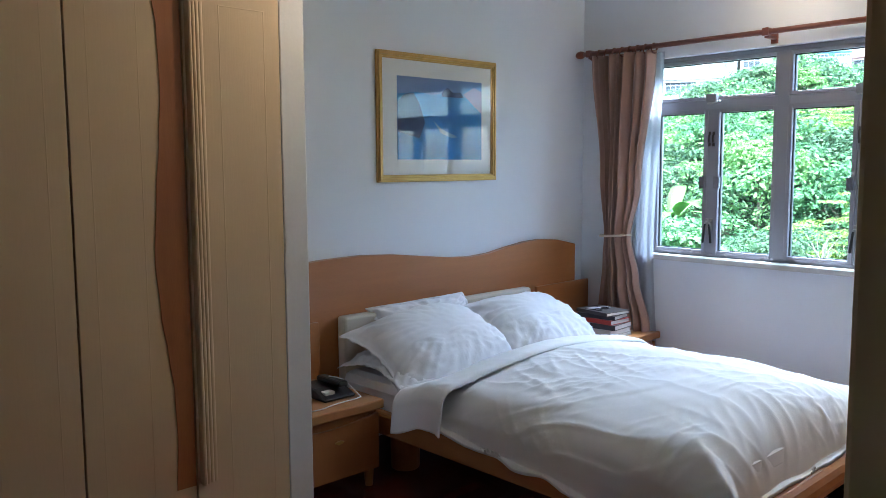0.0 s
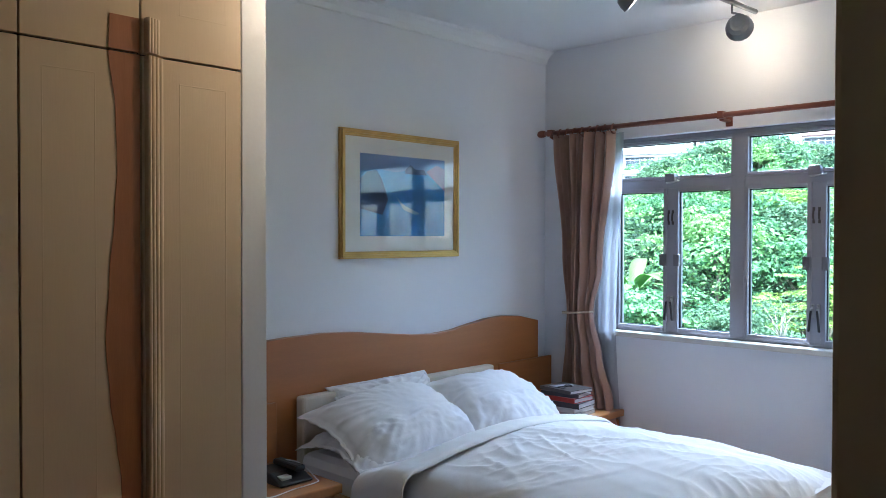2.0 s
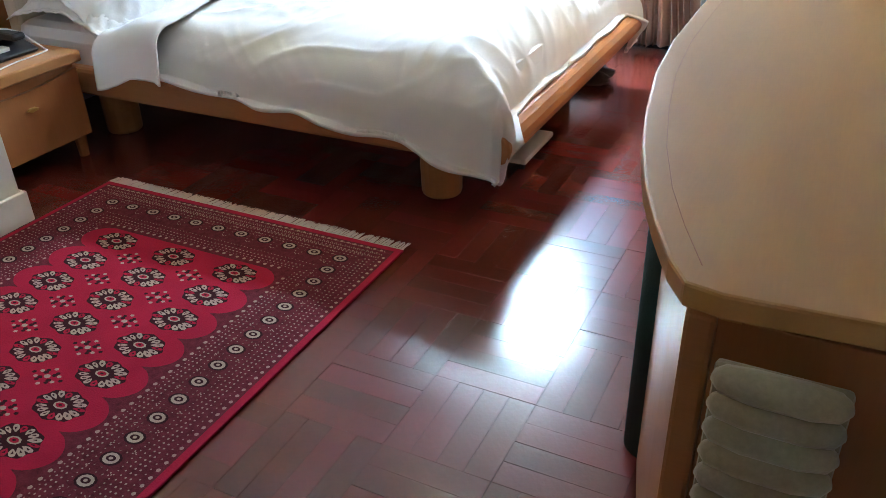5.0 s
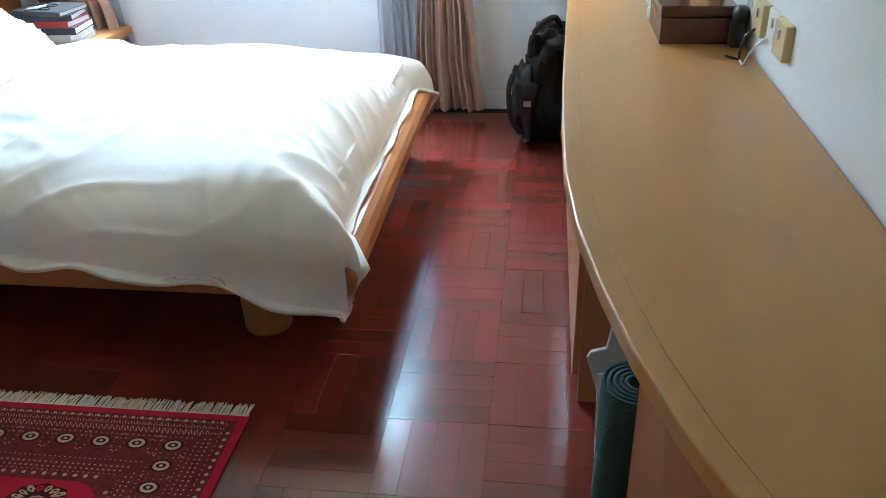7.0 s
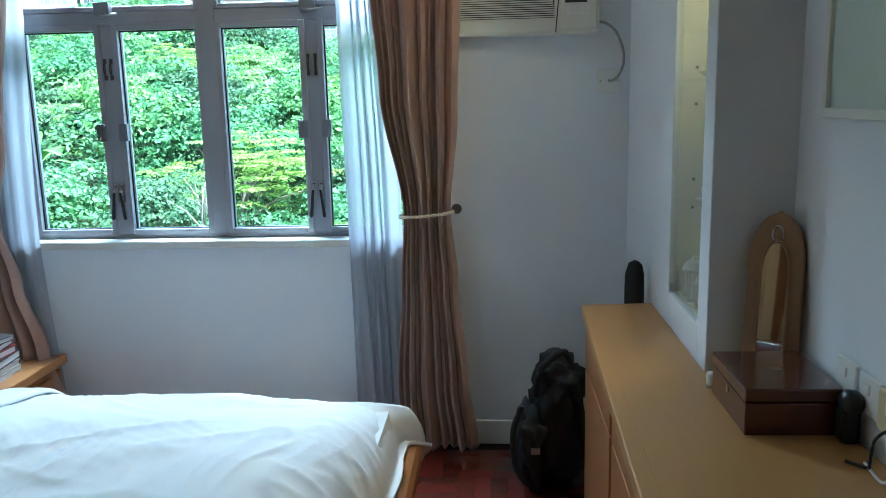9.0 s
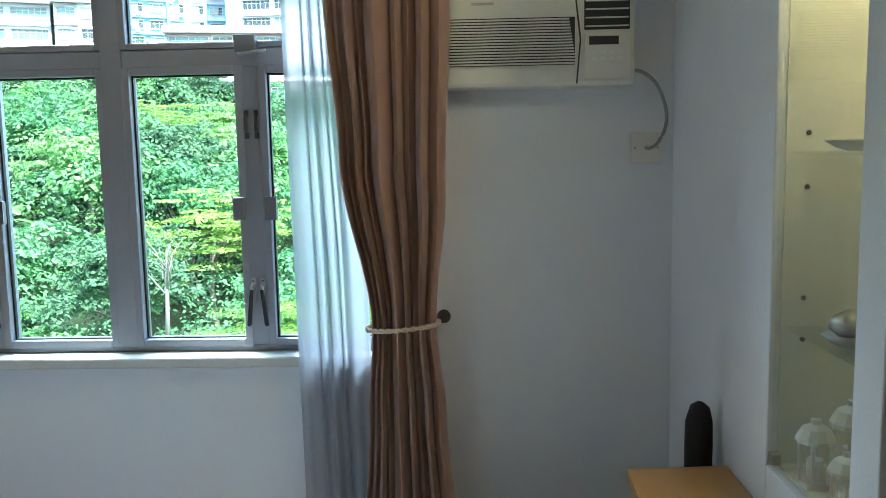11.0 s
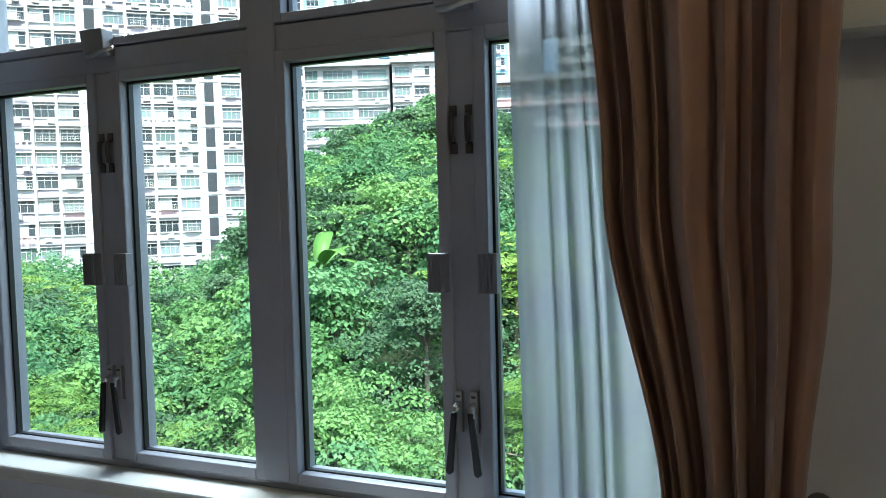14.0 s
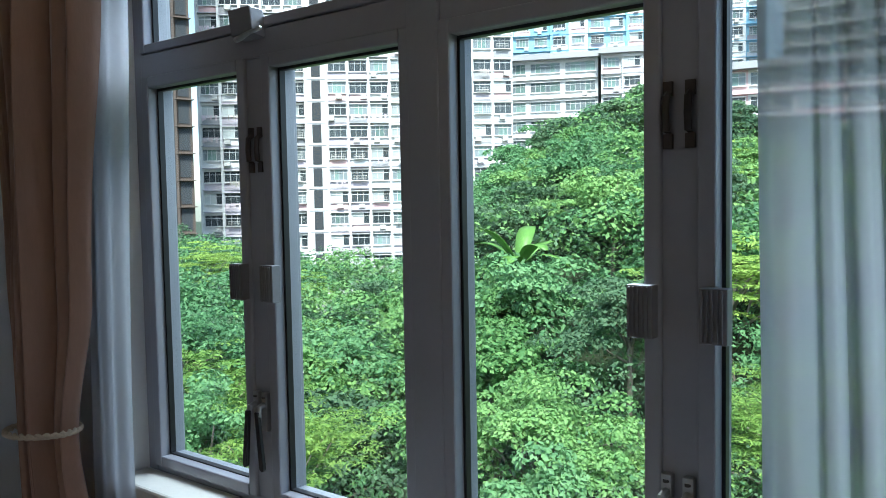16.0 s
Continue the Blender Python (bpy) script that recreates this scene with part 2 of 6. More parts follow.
def tube(points, radius, sides=10, bm=None, cap=True):
    """A round tube along points; radius may be a list."""
    bm = bm or bmesh.new()
    pts = [Vector(p) for p in points]
    rings = []
    for i, p in enumerate(pts):
        d = (pts[min(i + 1, len(pts) - 1)] - pts[max(i - 1, 0)]).normalized()
        a = d.orthogonal().normalized() if abs(d.z) > 0.9 else d.cross(Vector((0, 0, 1))).normalized()
        b = d.cross(a)
        r = radius[i] if isinstance(radius, (list, tuple)) else radius
        rings.append([bm.verts.new(p + (a * math.cos(t) + b * math.sin(t)) * r) for t in (2 * math.pi * k / sides for k in range(sides))])
    for r0, r1 in zip(rings, rings[1:]):
        for k in range(sides):
            bm.faces.new((r0[k], r0[(k + 1) % sides], r1[(k + 1) % sides], r1[k]))
    if cap:
        bm.faces.new(rings[0])
        bm.faces.new(rings[-1])
    return bm


def bend(points, steps=6):
    """A smooth curve through points."""
    p = [Vector(q) for q in points]
    p, out = [p[0]] + p + [p[-1]], []
    for a, b, c, d in zip(p, p[1:], p[2:], p[3:]):
        for k in range(steps):
            t = k / steps
            out.append(0.5 * (2 * b + (c - a) * t + (2 * a - 5 * b + 4 * c - d) * t * t + (3 * b - a - 3 * c + d) * t ** 3))
    return out + [p[-1]]


def lathe(profile, at, sides=16, bm=None):
    """Turned solid: profile of (radius, height) about a vertical axis at a place."""
    return tube([(at[0], at[1], at[2] + h + 1e-5 * i) for i, (r, h) in enumerate(profile)], [max(r, 1e-4) for r, h in profile], sides, bm)


def extrude_outline(outline, axis, a, b, bm=None):
    """A slab from a 2D outline, between a and b on the axis ('x': outline in y,z; 'y': in x,z; 'z': in x,y)."""
    bm = bm or bmesh.new()
    put = {"x": lambda p, c: (c, p[0], p[1]), "y": lambda p, c: (p[0], c, p[1]), "z": lambda p, c: (p[0], p[1], c)}[axis]
    lo, hi = [bm.verts.new(put(p, a)) for p in outline], [bm.verts.new(put(p, b)) for p in outline]
    n = len(outline)
    bm.faces.new(lo)
    bm.faces.new(hi)
    for i in range(n):
        bm.faces.new((lo[i], lo[(i + 1) % n], hi[(i + 1) % n], hi[i]))
    return bm


def lerp_at(table, v):
    for (a, x), (b, y) in zip(table, table[1:]):
        if v <= b:
            k = min(1, max(0, (v - a) / (b - a)))
            k = k * k * (3 - 2 * k)
            return x + (y - x) * k
    return table[-1][1]


# ---- the room's shell ----
RX, RY, CEIL, DESK_Z = 3.05, -4.85, 2.58, 0.72
WX0, WX1, WZ0, WZ1 = 0.46, 2.06, 0.85, 1.99

bm = box(-0.2, WX0, 0, 0.13, 0, CEIL)
box(WX1, 3.3, 0, 0.13, 0, CEIL, bm)
box(WX0, WX1, 0, 0.13, 0, WZ0, bm)
box(WX0, WX1, 0, 0.13, WZ1, CEIL, bm)
structure("wall_north", bm, M_WALL, "pale blue-white painted wall with the window opening", "wall")
structure("wall_west", box(-0.2, 0, RY, 0, 0, CEIL), M_WALL, "pale blue-white painted wall behind the bed", "wall")
bm = box(RX, RX + 0.1, -3.855, -1.187, 0, CEIL)
box(RX, RX + 0.1, RY, -4.8, 0, CEIL, bm)
box(RX, RX + 0.1, -4.8, -3.855, 2.08, CEIL, bm)
structure("wall_east", bm, M_WALL, "white painted wall beside the dressing table with a doorway", "wall")
# no hall lamp: its warm light on the jamb is put into the cream colour
dr = thing("door_1", (RX + 0.05, -4.35, 0), "door lining of the open doorway, its cream standing in for warm hall light", "door frame", kind="structure")
part("jamb", box(RX - 0.006, RX + 0.106, -3.87, -3.853, 0, 2.09), M_CREAM, dr, bevel=0.003)
part("jamb", box(RX - 0.006, RX + 0.106, -4.802, -4.785, 0, 2.09), M_CREAM, dr, bevel=0.003)
part("head", box(RX - 0.006, RX + 0.106, -4.785, -3.87, 2.072, 2.09), M_CREAM, dr, bevel=0.003)
structure("wall_south", box(-0.2, 4.4, RY - 0.15, RY, 0, CEIL), M_WALL, "plain painted wall closing the room", "wall")
bm = box(4.3, 4.4, RY, -2.6, 0, CEIL)
box(RX + 0.1, 4.3, -2.7, -2.6, 0, CEIL, bm)
structure("wall_hall", bm, M_WALL, "plain painted hallway wall outside the doorway", "wall")
structure("wall_return", box(0, 0.71, -2.665, -2.565, 0, CEIL), M_TRIM, "white painted wall end beside the fitted wardrobe", "wall", 0.004)
bm = box(-0.2, 3.3, RY - 0.15, 0.2, CEIL, CEIL + 0.15)
box(3.3, 4.4, RY - 0.15, -2.6, CEIL, CEIL + 0.15, bm)
structure("ceiling", bm, M_CEIL, "plain white painted ceiling", "ceiling")

# the thick wall with the display niche
NX, NY0, NY1, NZ0, NZ1 = 2.858, -1.1, -0.76, 0.81, 2.3
bm = box(NX, 3.25, -1.187, NY0, 0, CEIL)
box(NX, 3.25, NY1, 0, 0, CEIL, bm)
box(NX, 3.25, NY0, NY1, 0, NZ0, bm)
box(NX, 3.25, NY0, NY1, NZ1, CEIL, bm)
box(3.13, 3.25, NY0, NY1, NZ0, NZ1, bm)
structure("wall_niche", bm, M_WALL, "white painted projecting wall with a display niche", "wall", 0.003)

bm = box(0.0, NX, -0.014, 0, 0, 0.1)
structure("baseboard", bm, M_TRIM, "white painted skirting board under the window", "baseboard", 0.003)
bm = box(0.71, 0.726, RY, -2.552, 0, 0.1)
box(0.3, 0.71, -2.565, -2.552, 0, 0.1, bm)
structure("baseboard", bm, M_TRIM, "white painted plinth below the fitted wardrobe", "baseboard", 0.004)
structure("baseboard", box(RX - 0.014, RX, -3.853, -3.26, 0, 0.1), M_TRIM, "white painted skirting board beside the doorway", "baseboard", 0.003)
bm = extrude_outline([(0, CEIL), (0, CEIL - 0.075), (0.012, CEIL - 0.07), (0.02, CEIL - 0.045), (0.045, CEIL - 0.02), (0.06, CEIL - 0.012), (0.065, CEIL)], "y", -2.565, -0.001)
structure("trim", bm, M_CEIL, "white plaster cornice along the bed wall", "cornice", smooth=False)

# ---- window ----
win = thing("window_1", (1.26, 0.08, WZ0), "grey aluminium casement window with four lights and two toplights", "window", kind="structure")
FY0, FY1 = 0.05, 0.12
bm = box(WX0, 0.495, FY0, FY1, WZ0, WZ1)
box(2.025, WX1, FY0, FY1, WZ0, WZ1, bm)
box(0.495, 2.025, FY0, FY1, WZ0, 0.868, bm)
box(0.495, 2.025, FY0, FY1, 1.965, WZ1, bm)
box(1.232, 1.293, FY0 - 0.012, FY1, 0.868, 1.965, bm)
box(0.495, 1.232, FY0 - 0.006, FY1, 1.685, 1.735, bm)
box(1.293, 2.025, FY0 - 0.006, FY1, 1.685, 1.735, bm)
box(0.835, 0.89, FY0 - 0.003, FY1, 0.868, 1.685, bm)
box(1.635, 1.69, FY0 - 0.003, FY1, 0.868, 1.685, bm)
part("window_frame", bm, M_ALU, win, bevel=0.003)


def light_sash(x0, x1, z0, z1, w, name):
    bm = box(x0, x0 + w, FY0 - 0.01, FY0 + 0.05, z0, z1)
    box(x1 - w, x1, FY0 - 0.01, FY0 + 0.05, z0, z1, bm)
    box(x0 + w, x1 - w, FY0 - 0.01, FY0 + 0.05, z0, z0 + w, bm)
    box(x0 + w, x1 - w, FY0 - 0.01, FY0 + 0.05, z1 - w, z1, bm)
    s = part(name, bm, M_ALU, win, bevel=0.003)
    g = part("pane", box(x0 + w - 0.004, x1 - w + 0.004, FY0 + 0.024, FY0 + 0.028, z0 + w - 0.004, z1 - w + 0.004), M_GLASS, s)
    g.visible_shadow = False
    bm = box(x0 + w, x0 + w + 0.005, FY0 + 0.012, FY0 + 0.024, z0 + w, z1 - w)
    box(x1 - w - 0.005, x1 - w, FY0 + 0.012, FY0 + 0.024, z0 + w, z1 - w, bm)
    box(x0 + w + 0.005, x1 - w - 0.005, FY0 + 0.012, FY0 + 0.024, z1 - w - 0.005, z1 - w, bm)
    box(x0 + w + 0.005, x1 - w - 0.005, FY0 + 0.012, FY0 + 0.024, z0 + w, z0 + w + 0.003, bm)
    part("gasket", bm, M_PLASTIC_B, s)
    return s


for x0, x1 in ((0.5, 0.838), (0.884, 1.236), (1.289, 1.64), (1.686, 2.023)):
    light_sash(x0, x1, 0.866, 1.688, 0.023, "sash")
light_sash(0.497, 1.234, 1.737, 1.963, 0.018, "toplight")
light_sash(1.291, 2.023, 1.737, 1.963, 0.018, "toplight")
part("window_sill", box(0.44, 2.08, -0.035, 0.05, 0.82, 0.852), M_SILL, win, "pale stone window sill", bevel=0.006)
for x in (0.818, 0.905, 1.619, 1.712):
    bm = box(x - 0.017, x + 0.017, FY0 - 0.028, FY0 - 0.009, 1.243, 1.31)
    for k in range(5):
        box(x - 0.014 + k * 0.006, x - 0.0115 + k * 0.006, FY0 - 0.031, FY0 - 0.028, 1.245, 1.308, bm)
    part("catch", bm, M_ALU_DARK, win, "ribbed aluminium sash catch", bevel=0.001)
for x, s in ((0.848, -1), (0.872, 1), (1.648, -1), (1.676, 1)):
    bm = box(x - 0.007, x + 0.007, FY0 - 0.014, FY0 - 0.003, 1.0, 1.072)
    tube([(x, FY0 - 0.012, 1.05), (x, FY0 - 0.026, 1.046), (x + 0.004 * s, FY0 - 0.03, 1.03)], [0.006, 0.0065, 0.005], 8, bm)
    h = part("handle", bm, M_STEEL, win, "worn steel window handle", bevel=0.001)
    g = extrude_outline([(x + 0.001 * s - 0.005, 1.04), (x + 0.001 * s + 0.005, 1.04), (x + 0.012 * s + 0.0065, 0.935), (x + 0.012 * s, 0.93), (x + 0.012 * s - 0.0065, 0.935)], "y", FY0 - 0.035, FY0 - 0.027)
    part("grip", g, M_PLASTIC_B, h, "black lever grip", bevel=0.002)
    part("screw", lathe([(0.004, 0), (0.004, 0.003)], (x, FY0 - 0.014, 1.062), 8), M_DARKSTEEL, h)
    bm = tube([(x, FY0 - 0.004, 1.545), (x, FY0 - 0.012, 1.54), (x, FY0 - 0.014, 1.52), (x, FY0 - 0.012, 1.5), (x, FY0 - 0.004, 1.495)], 0.005, 8)
    for z in (1.548, 1.484):
        box(x - 0.006, x + 0.006, FY0 - 0.007, FY0 - 0.003, z - 0.006, z + 0.012, bm)
    part("pull", bm, M_DARKSTEEL, win, "dark bronze window pull")
for x in (0.868, 1.66):
    bm = extrude_outline([(FY0 - 0.006, 1.716), (FY0 - 0.036, 1.722), (FY0 - 0.042, 1.768), (FY0 - 0.012, 1.766), (FY0 - 0.006, 1.75)], "x", x - 0.03, x + 0.03)
    c = part("toplight_catch", bm, M_ALU_DARK, win, "aluminium toplight catch", bevel=0.002)
    bm = tube([(x - 0.022, FY0 - 0.03, 1.717), (x, FY0 - 0.04, 1.715), (x + 0.03, FY0 - 0.044, 1.72), (x + 0.062, FY0 - 0.044, 1.724)], [0.006, 0.0055, 0.004, 0.004], 8)
    part("lever", bm, M_STEEL, c, "bare metal catch lever", smooth=True)

# ---- curtains ----
rod = thing("curtain_rod", (1.2, -0.1, 2.05), "red-brown wooden curtain rod above the window", "curtain rod")
part("rod", tube([(0.06, -0.1, 2.05), (2.36, -0.1, 2.05)], 0.0145, 12), M_ROD, rod, smooth=True)
for x in (0.05, 2.37):
    part("finial", tube([(x - 0.03, -0.1, 2.05), (x - 0.02, -0.1, 2.05), (x, -0.1, 2.05), (x + 0.02, -0.1, 2.05), (x + 0.03, -0.1, 2.05)], [0.012, 0.02, 0.024, 0.02, 0.012], 12), M_ROD, rod, smooth=True)
for x in (0.12, 1.226, 2.3):
    bm = box(x - 0.012, x + 0.012, -0.1, 0.0, 2.02, 2.034)
    box(x - 0.018, x + 0.018, -0.012, 0.0, 2.0, 2.07, bm)
    box(x - 0.016, x + 0.016, -0.12, -0.08, 2.03, 2.07, bm)
    part("bracket", bm, M_ROD, rod, bevel=0.002)


def drape(left, right, z0, z1, y, folds, depth, seed, nz=72, soft=0.0):
    """A hanging cloth with rounded folds and sharp valleys; left and right edges are tables over height."""
    bm, nx, rnd = bmesh.new(), folds * 16, random.Random(seed)
    rows, cuts, high = [], [0.0], [rnd.uniform(0.45, 1.25) for k in range(folds + 2)]
    for k in range(folds):
        cuts.append(cuts[-1] + rnd.choice((0.45, 0.7, 1.0, 1.5)) * rnd.uniform(0.85, 1.15))
    cuts = [c / cuts[-1] for c in cuts]
    for j in range(nz + 1):
        z = z0 + (z1 - z0) * j / nz
        a, b = lerp_at(left, z), lerp_at(right, z)
        row = []
        for i in range(nx + 1):
            u = i / nx
            w = noise.noise(Vector((u * 4, z * 0.7, seed)))
            q = min(1, max(0, u + 0.045 * math.sin(math.pi * u) * noise.noise(Vector((u * 2.5, z * 0.6, seed + 9)))))
            k = min(folds - 1, sum(c <= q for c in cuts) - 1)
            ph = math.pi * (k + (q - cuts[k]) / (cuts[k + 1] - cuts[k]))
            ridge = abs(math.sin(ph)) ** 0.6
            d = (1 - soft) * (1.7 * ridge * (high[k] + 0.25 * noise.noise(Vector((k * 1.7, z * 1.2, seed + 2)))) - 0.9) + soft * math.sin(2 * ph) * high[k]
            d += 0.35 * noise.noise(Vector((u * 3.3, z * 1.1, seed + 6))) + 0.09 * noise.noise(Vector((u * folds * 2.2, z * 3.0, seed + 7)))
            amp = depth * (0.85 + 0.4 * w) * (0.7 + 0.3 * min(1, (b - a) / 0.4))
            x = a + (b - a) * (u + 0.1 / folds * math.sin(2 * ph) * (1 - soft))
            row.append(bm.verts.new((x, y - amp * d, z + 0.012 * w)))
        rows.append(row)
    for r0, r1 in zip(rows, rows[1:]):
        for i in range(nx):
            bm.faces.new((r0[i], r0[i + 1], r1[i + 1], r1[i]))
    return bm


def rope_round(x0, x1, y, depth, z):
    bm, pts = bmesh.new(), []
    for k in range(2):
        pts = []
        for i in range(61):
            t = 2 * math.pi * i / 60
            c = Vector(((x0 + x1) / 2 + (x1 - x0) / 2 * math.cos(t), y + depth * math.sin(t), z + 0.008 * math.cos(t)))
            tw = 14 * t + k * math.pi
            pts.append(c + Vector((0, 0.004 * math.cos(tw), 0.004 * math.sin(tw))))
        tube(pts, 0.0042, 6, bm, cap=False)
    return bm


cl = thing("curtain", (0.35, -0.12, 0.03), "tan satin curtain tied back beside the bed", "curtain", "window curtains")
part("cloth", drape([(0.03, 0.2), (0.45, 0.2), (0.8, 0.235), (0.955, 0.25), (1.3, 0.215), (2.03, 0.13)], [(0.03, 0.68), (0.42, 0.565), (0.7, 0.49), (0.955, 0.43), (1.25, 0.485), (2.03, 0.575)], 0.03, 2.03, -0.12, 10, 0.06, 3), M_CURTAIN, cl, smooth=True, solid=0.003)
part("tieback", rope_round(0.238, 0.442, -0.12, 0.062, 0.955), M_ROPE, cl, "cream twisted rope tieback", smooth=True)
cr = thing("curtain", (2.1, -0.13, 0.03), "tan satin curtain tied back below the air conditioner", "curtain", "window curtains")
part("cloth", drape([(0.03, 1.975), (0.3, 1.972), (0.7, 1.998), (0.96, 2.014), (1.42, 1.935), (1.84, 1.905), (2.03, 1.86)], [(0.03, 2.285), (0.3, 2.25), (0.7, 2.215), (0.96, 2.192), (1.33, 2.224), (1.84, 2.244), (2.03, 2.25)], 0.03, 2.03, -0.13, 9, 0.056, 7), M_CURTAIN, cr, smooth=True, solid=0.003)
part("tieback", rope_round(2.002, 2.202, -0.13, 0.062, 0.96), M_ROPE, cr, "cream twisted rope tieback", smooth=True)
for c, x0, x1 in ((cl, 0.14, 0.57), (cr, 1.87, 2.24)):
    for k in range(9):
        x = x0 + (x1 - x0) * k / 8
        bm = bmesh.new()
        tube([(x + 0.004 * math.sin(3 * t), -0.1 + 0.027 * math.cos(t), 2.038 + 0.027 * math.sin(t)) for t in (2 * math.pi * i / 16 for i in range(17))], 0.0052, 6, bm, cap=False)
        part("ring", bm, M_ROD, c, "brown wooden curtain ring", smooth=True)
sh = thing("sheer_curtain", (1.88, -0.05, 0.04), "translucent white voile curtain beside the window", "curtain", "sheer curtains")
part("cloth", drape([(0.04, 1.8), (2.02, 1.78)], [(0.04, 2.02), (0.96, 2.0), (2.02, 1.95)], 0.04, 2.02, -0.055, 5, 0.028, 11, soft=0.55), M_SHEER, sh, smooth=True)
sh = thing("sheer_curtain", (0.5, -0.05, 0.04), "translucent white voile curtain beside the window", "curtain", "sheer curtains")
part("cloth", drape([(0.04, 0.4), (2.02, 0.42)], [(0.04, 0.6), (0.9, 0.555), (2.02, 0.6)], 0.04, 2.02, -0.045, 3, 0.016, 15, soft=0.6), M_SHEER, sh, smooth=True)
for x, y in ((2.21, -0.02), (0.24, -0.02)):
    hk = thing("curtain_hook", (x, 0, 0.95), "dark round wall knob holding the curtain tieback", "hook", "curtain hooks")
    part("knob", tube([(x, 0, 0.965), (x, -0.02, 0.965), (x, -0.022, 0.965), (x, -0.035, 0.965), (x, -0.04, 0.965)], [0.008, 0.008, 0.018, 0.02, 0.012], 14), M_DARKSTEEL, hk, smooth=True)

# ---- fitted wardrobe ----
WF = 0.71


def cabinet_door(parent, y0, y1, z0, z1, moulding):
    """A cream slab door with a fine routed outline."""
    d = part("door", box(WF - 0.022, WF, y0 + 0.003, y1 - 0.003, z0 + 0.0025, z1 - 0.0025), M_CREAM, parent, bevel=0.002)
    a, b, c, e = moulding
    bm = bmesh.new()
    for q in ((a, a + 0.004, c, e), (b - 0.004, b, c, e), (a, b, c, c + 0.004), (a, b, e - 0.004, e)):
        box(WF - 0.001, WF + 0.0005, q[0], q[1], q[2], q[3], bm)
    part("moulding", bm, M_CREAM, d, bevel=0.001)
    return d


def inlay(z0, z1, seam):
    """The wavy cherry strip left of the seam."""
    n, out = 44, []
    wave = [(0.32, 0.07), (0.5, 0.062), (0.658, 0.067), (0.766, 0.081), (0.908, 0.101), (1.083, 0.114), (1.29, 0.102), (1.463, 0.086), (1.62, 0.076), (1.795, 0.081), (1.966, 0.102), (2.1, 0.098)]
    for i in range(n + 1):
        z = z0 + (z1 - z0) * i / n
        out.append((seam - lerp_at(wave, z), z))
    return [(seam - 0.004, z1), (seam - 0.004, z0)] + out


def fluted_handle(y0, y1, z0, z1):
    """One pull with four rounded flutes, each lower than the last."""
    out, w = [(y0, WF)], (y1 - y0) / 4
    for k, h in enumerate((0.028, 0.022, 0.016, 0.01)):
        for q in range(7):
            t = math.pi * q / 6
            out.append((y0 + w * (k + 0.5) - w * 0.5 * math.cos(t), WF + h * 0.55 + h * 0.45 * math.sin(t)))
    out.append((y1, WF))
    return extrude_outline([(x, y) for y, x in out], "z", z0, z1)


for i, (y0, y1) in enumerate(((-4.095, -3.38), (-3.38, -2.665), (-4.81, -4.095))):
    seam = y0 + 0.355
    wd = thing("wardrobe", (0.36, (y0 + y1) / 2, 0.1), "cream lacquered fitted wardrobe with a wavy cherry inlay", "wardrobe", "fitted wardrobes")
    # carcass is near-black so that the door gaps show as shadow lines
    bm = box(0.02, WF - 0.026, y0 + 0.001, y1 - 0.001, 0.1, 1.972)
    part("carcass", bm, M_GAP, wd, "carcass blackened to stand in for shade in the door gaps")
    dl = cabinet_door(wd, y0, seam, 0.1, 1.975, (y0 + 0.06, seam - 0.14, 0.19, 1.9))
    dr = cabinet_door(wd, seam, y1, 0.1, 1.975, (seam + 0.13, y1 - 0.06, 0.19, 1.9))
    part("inlay", extrude_outline(inlay(0.325, 1.972, seam), "x", WF, WF + 0.003), M_INLAY, dl, "wavy cherry wood inlay")
    part("handle", fluted_handle(seam + 0.012, seam + 0.072, 0.325, 1.972), M_CREAM, dr, "fluted cream pull")
    up = thing("top_cabinet", (0.36, (y0 + y1) / 2, 1.98), "cream lacquered overhead cabinet above the wardrobe", "cabinet", "overhead cabinets")
    part("carcass", box(0.02, WF - 0.026, y0 + 0.001, y1 - 0.001, 1.975, CEIL - 0.001), M_GAP, up, "carcass blackened to stand in for shade in the door gaps")
    ul = cabinet_door(up, y0, seam, 1.977, CEIL - 0.004, (y0 + 0.06, seam - 0.14, 2.12, 2.5))
    ur = cabinet_door(up, seam, y1, 1.977, CEIL - 0.004, (seam + 0.13, y1 - 0.06, 2.12, 2.5))
    part("inlay", extrude_outline(inlay(1.98, 2.085, seam), "x", WF, WF + 0.003), M_INLAY, ul, "cherry wood inlay")
    part("handle", fluted_handle(seam + 0.012, seam + 0.06, 1.98, 2.09), M_CREAM, ur, "fluted cream pull")

# ---- bed ----
BY0, BY1, BX1 = -2.05, -0.6, 2.09
bed = thing("bed", (1.1, -1.32, 0), "beech double bed with a low frame and cream padded headrest", "bed")
top = [(-2.56, 0.9), (-2.4, 0.915), (-2.2, 0.93), (-2.0, 0.94), (-1.8, 0.943), (-1.6, 0.932), (-1.4, 0.908), (-1.2, 0.885), (-1.05, 0.877), (-0.9, 0.885), (-0.75, 0.908), (-0.6, 0.928), (-0.45, 0.934), (-0.3, 0.922), (-0.125, 0.885)]
part("headboard", extrude_outline([(-2.56, 0.25)] + top + [(-0.125, 0.25)], "x", 0.002, 0.045), M_BEECH, bed, "wavy-topped beech veneer headboard", bevel=0.004)
for y0, y1 in ((-1.97, -1.3), (-1.296, -0.62)):
    part("padded_rest", box(0.046, 0.11, y0, y1, 0.3, 0.668), M_PAD, bed, "cream upholstered headrest", bevel=0.014)
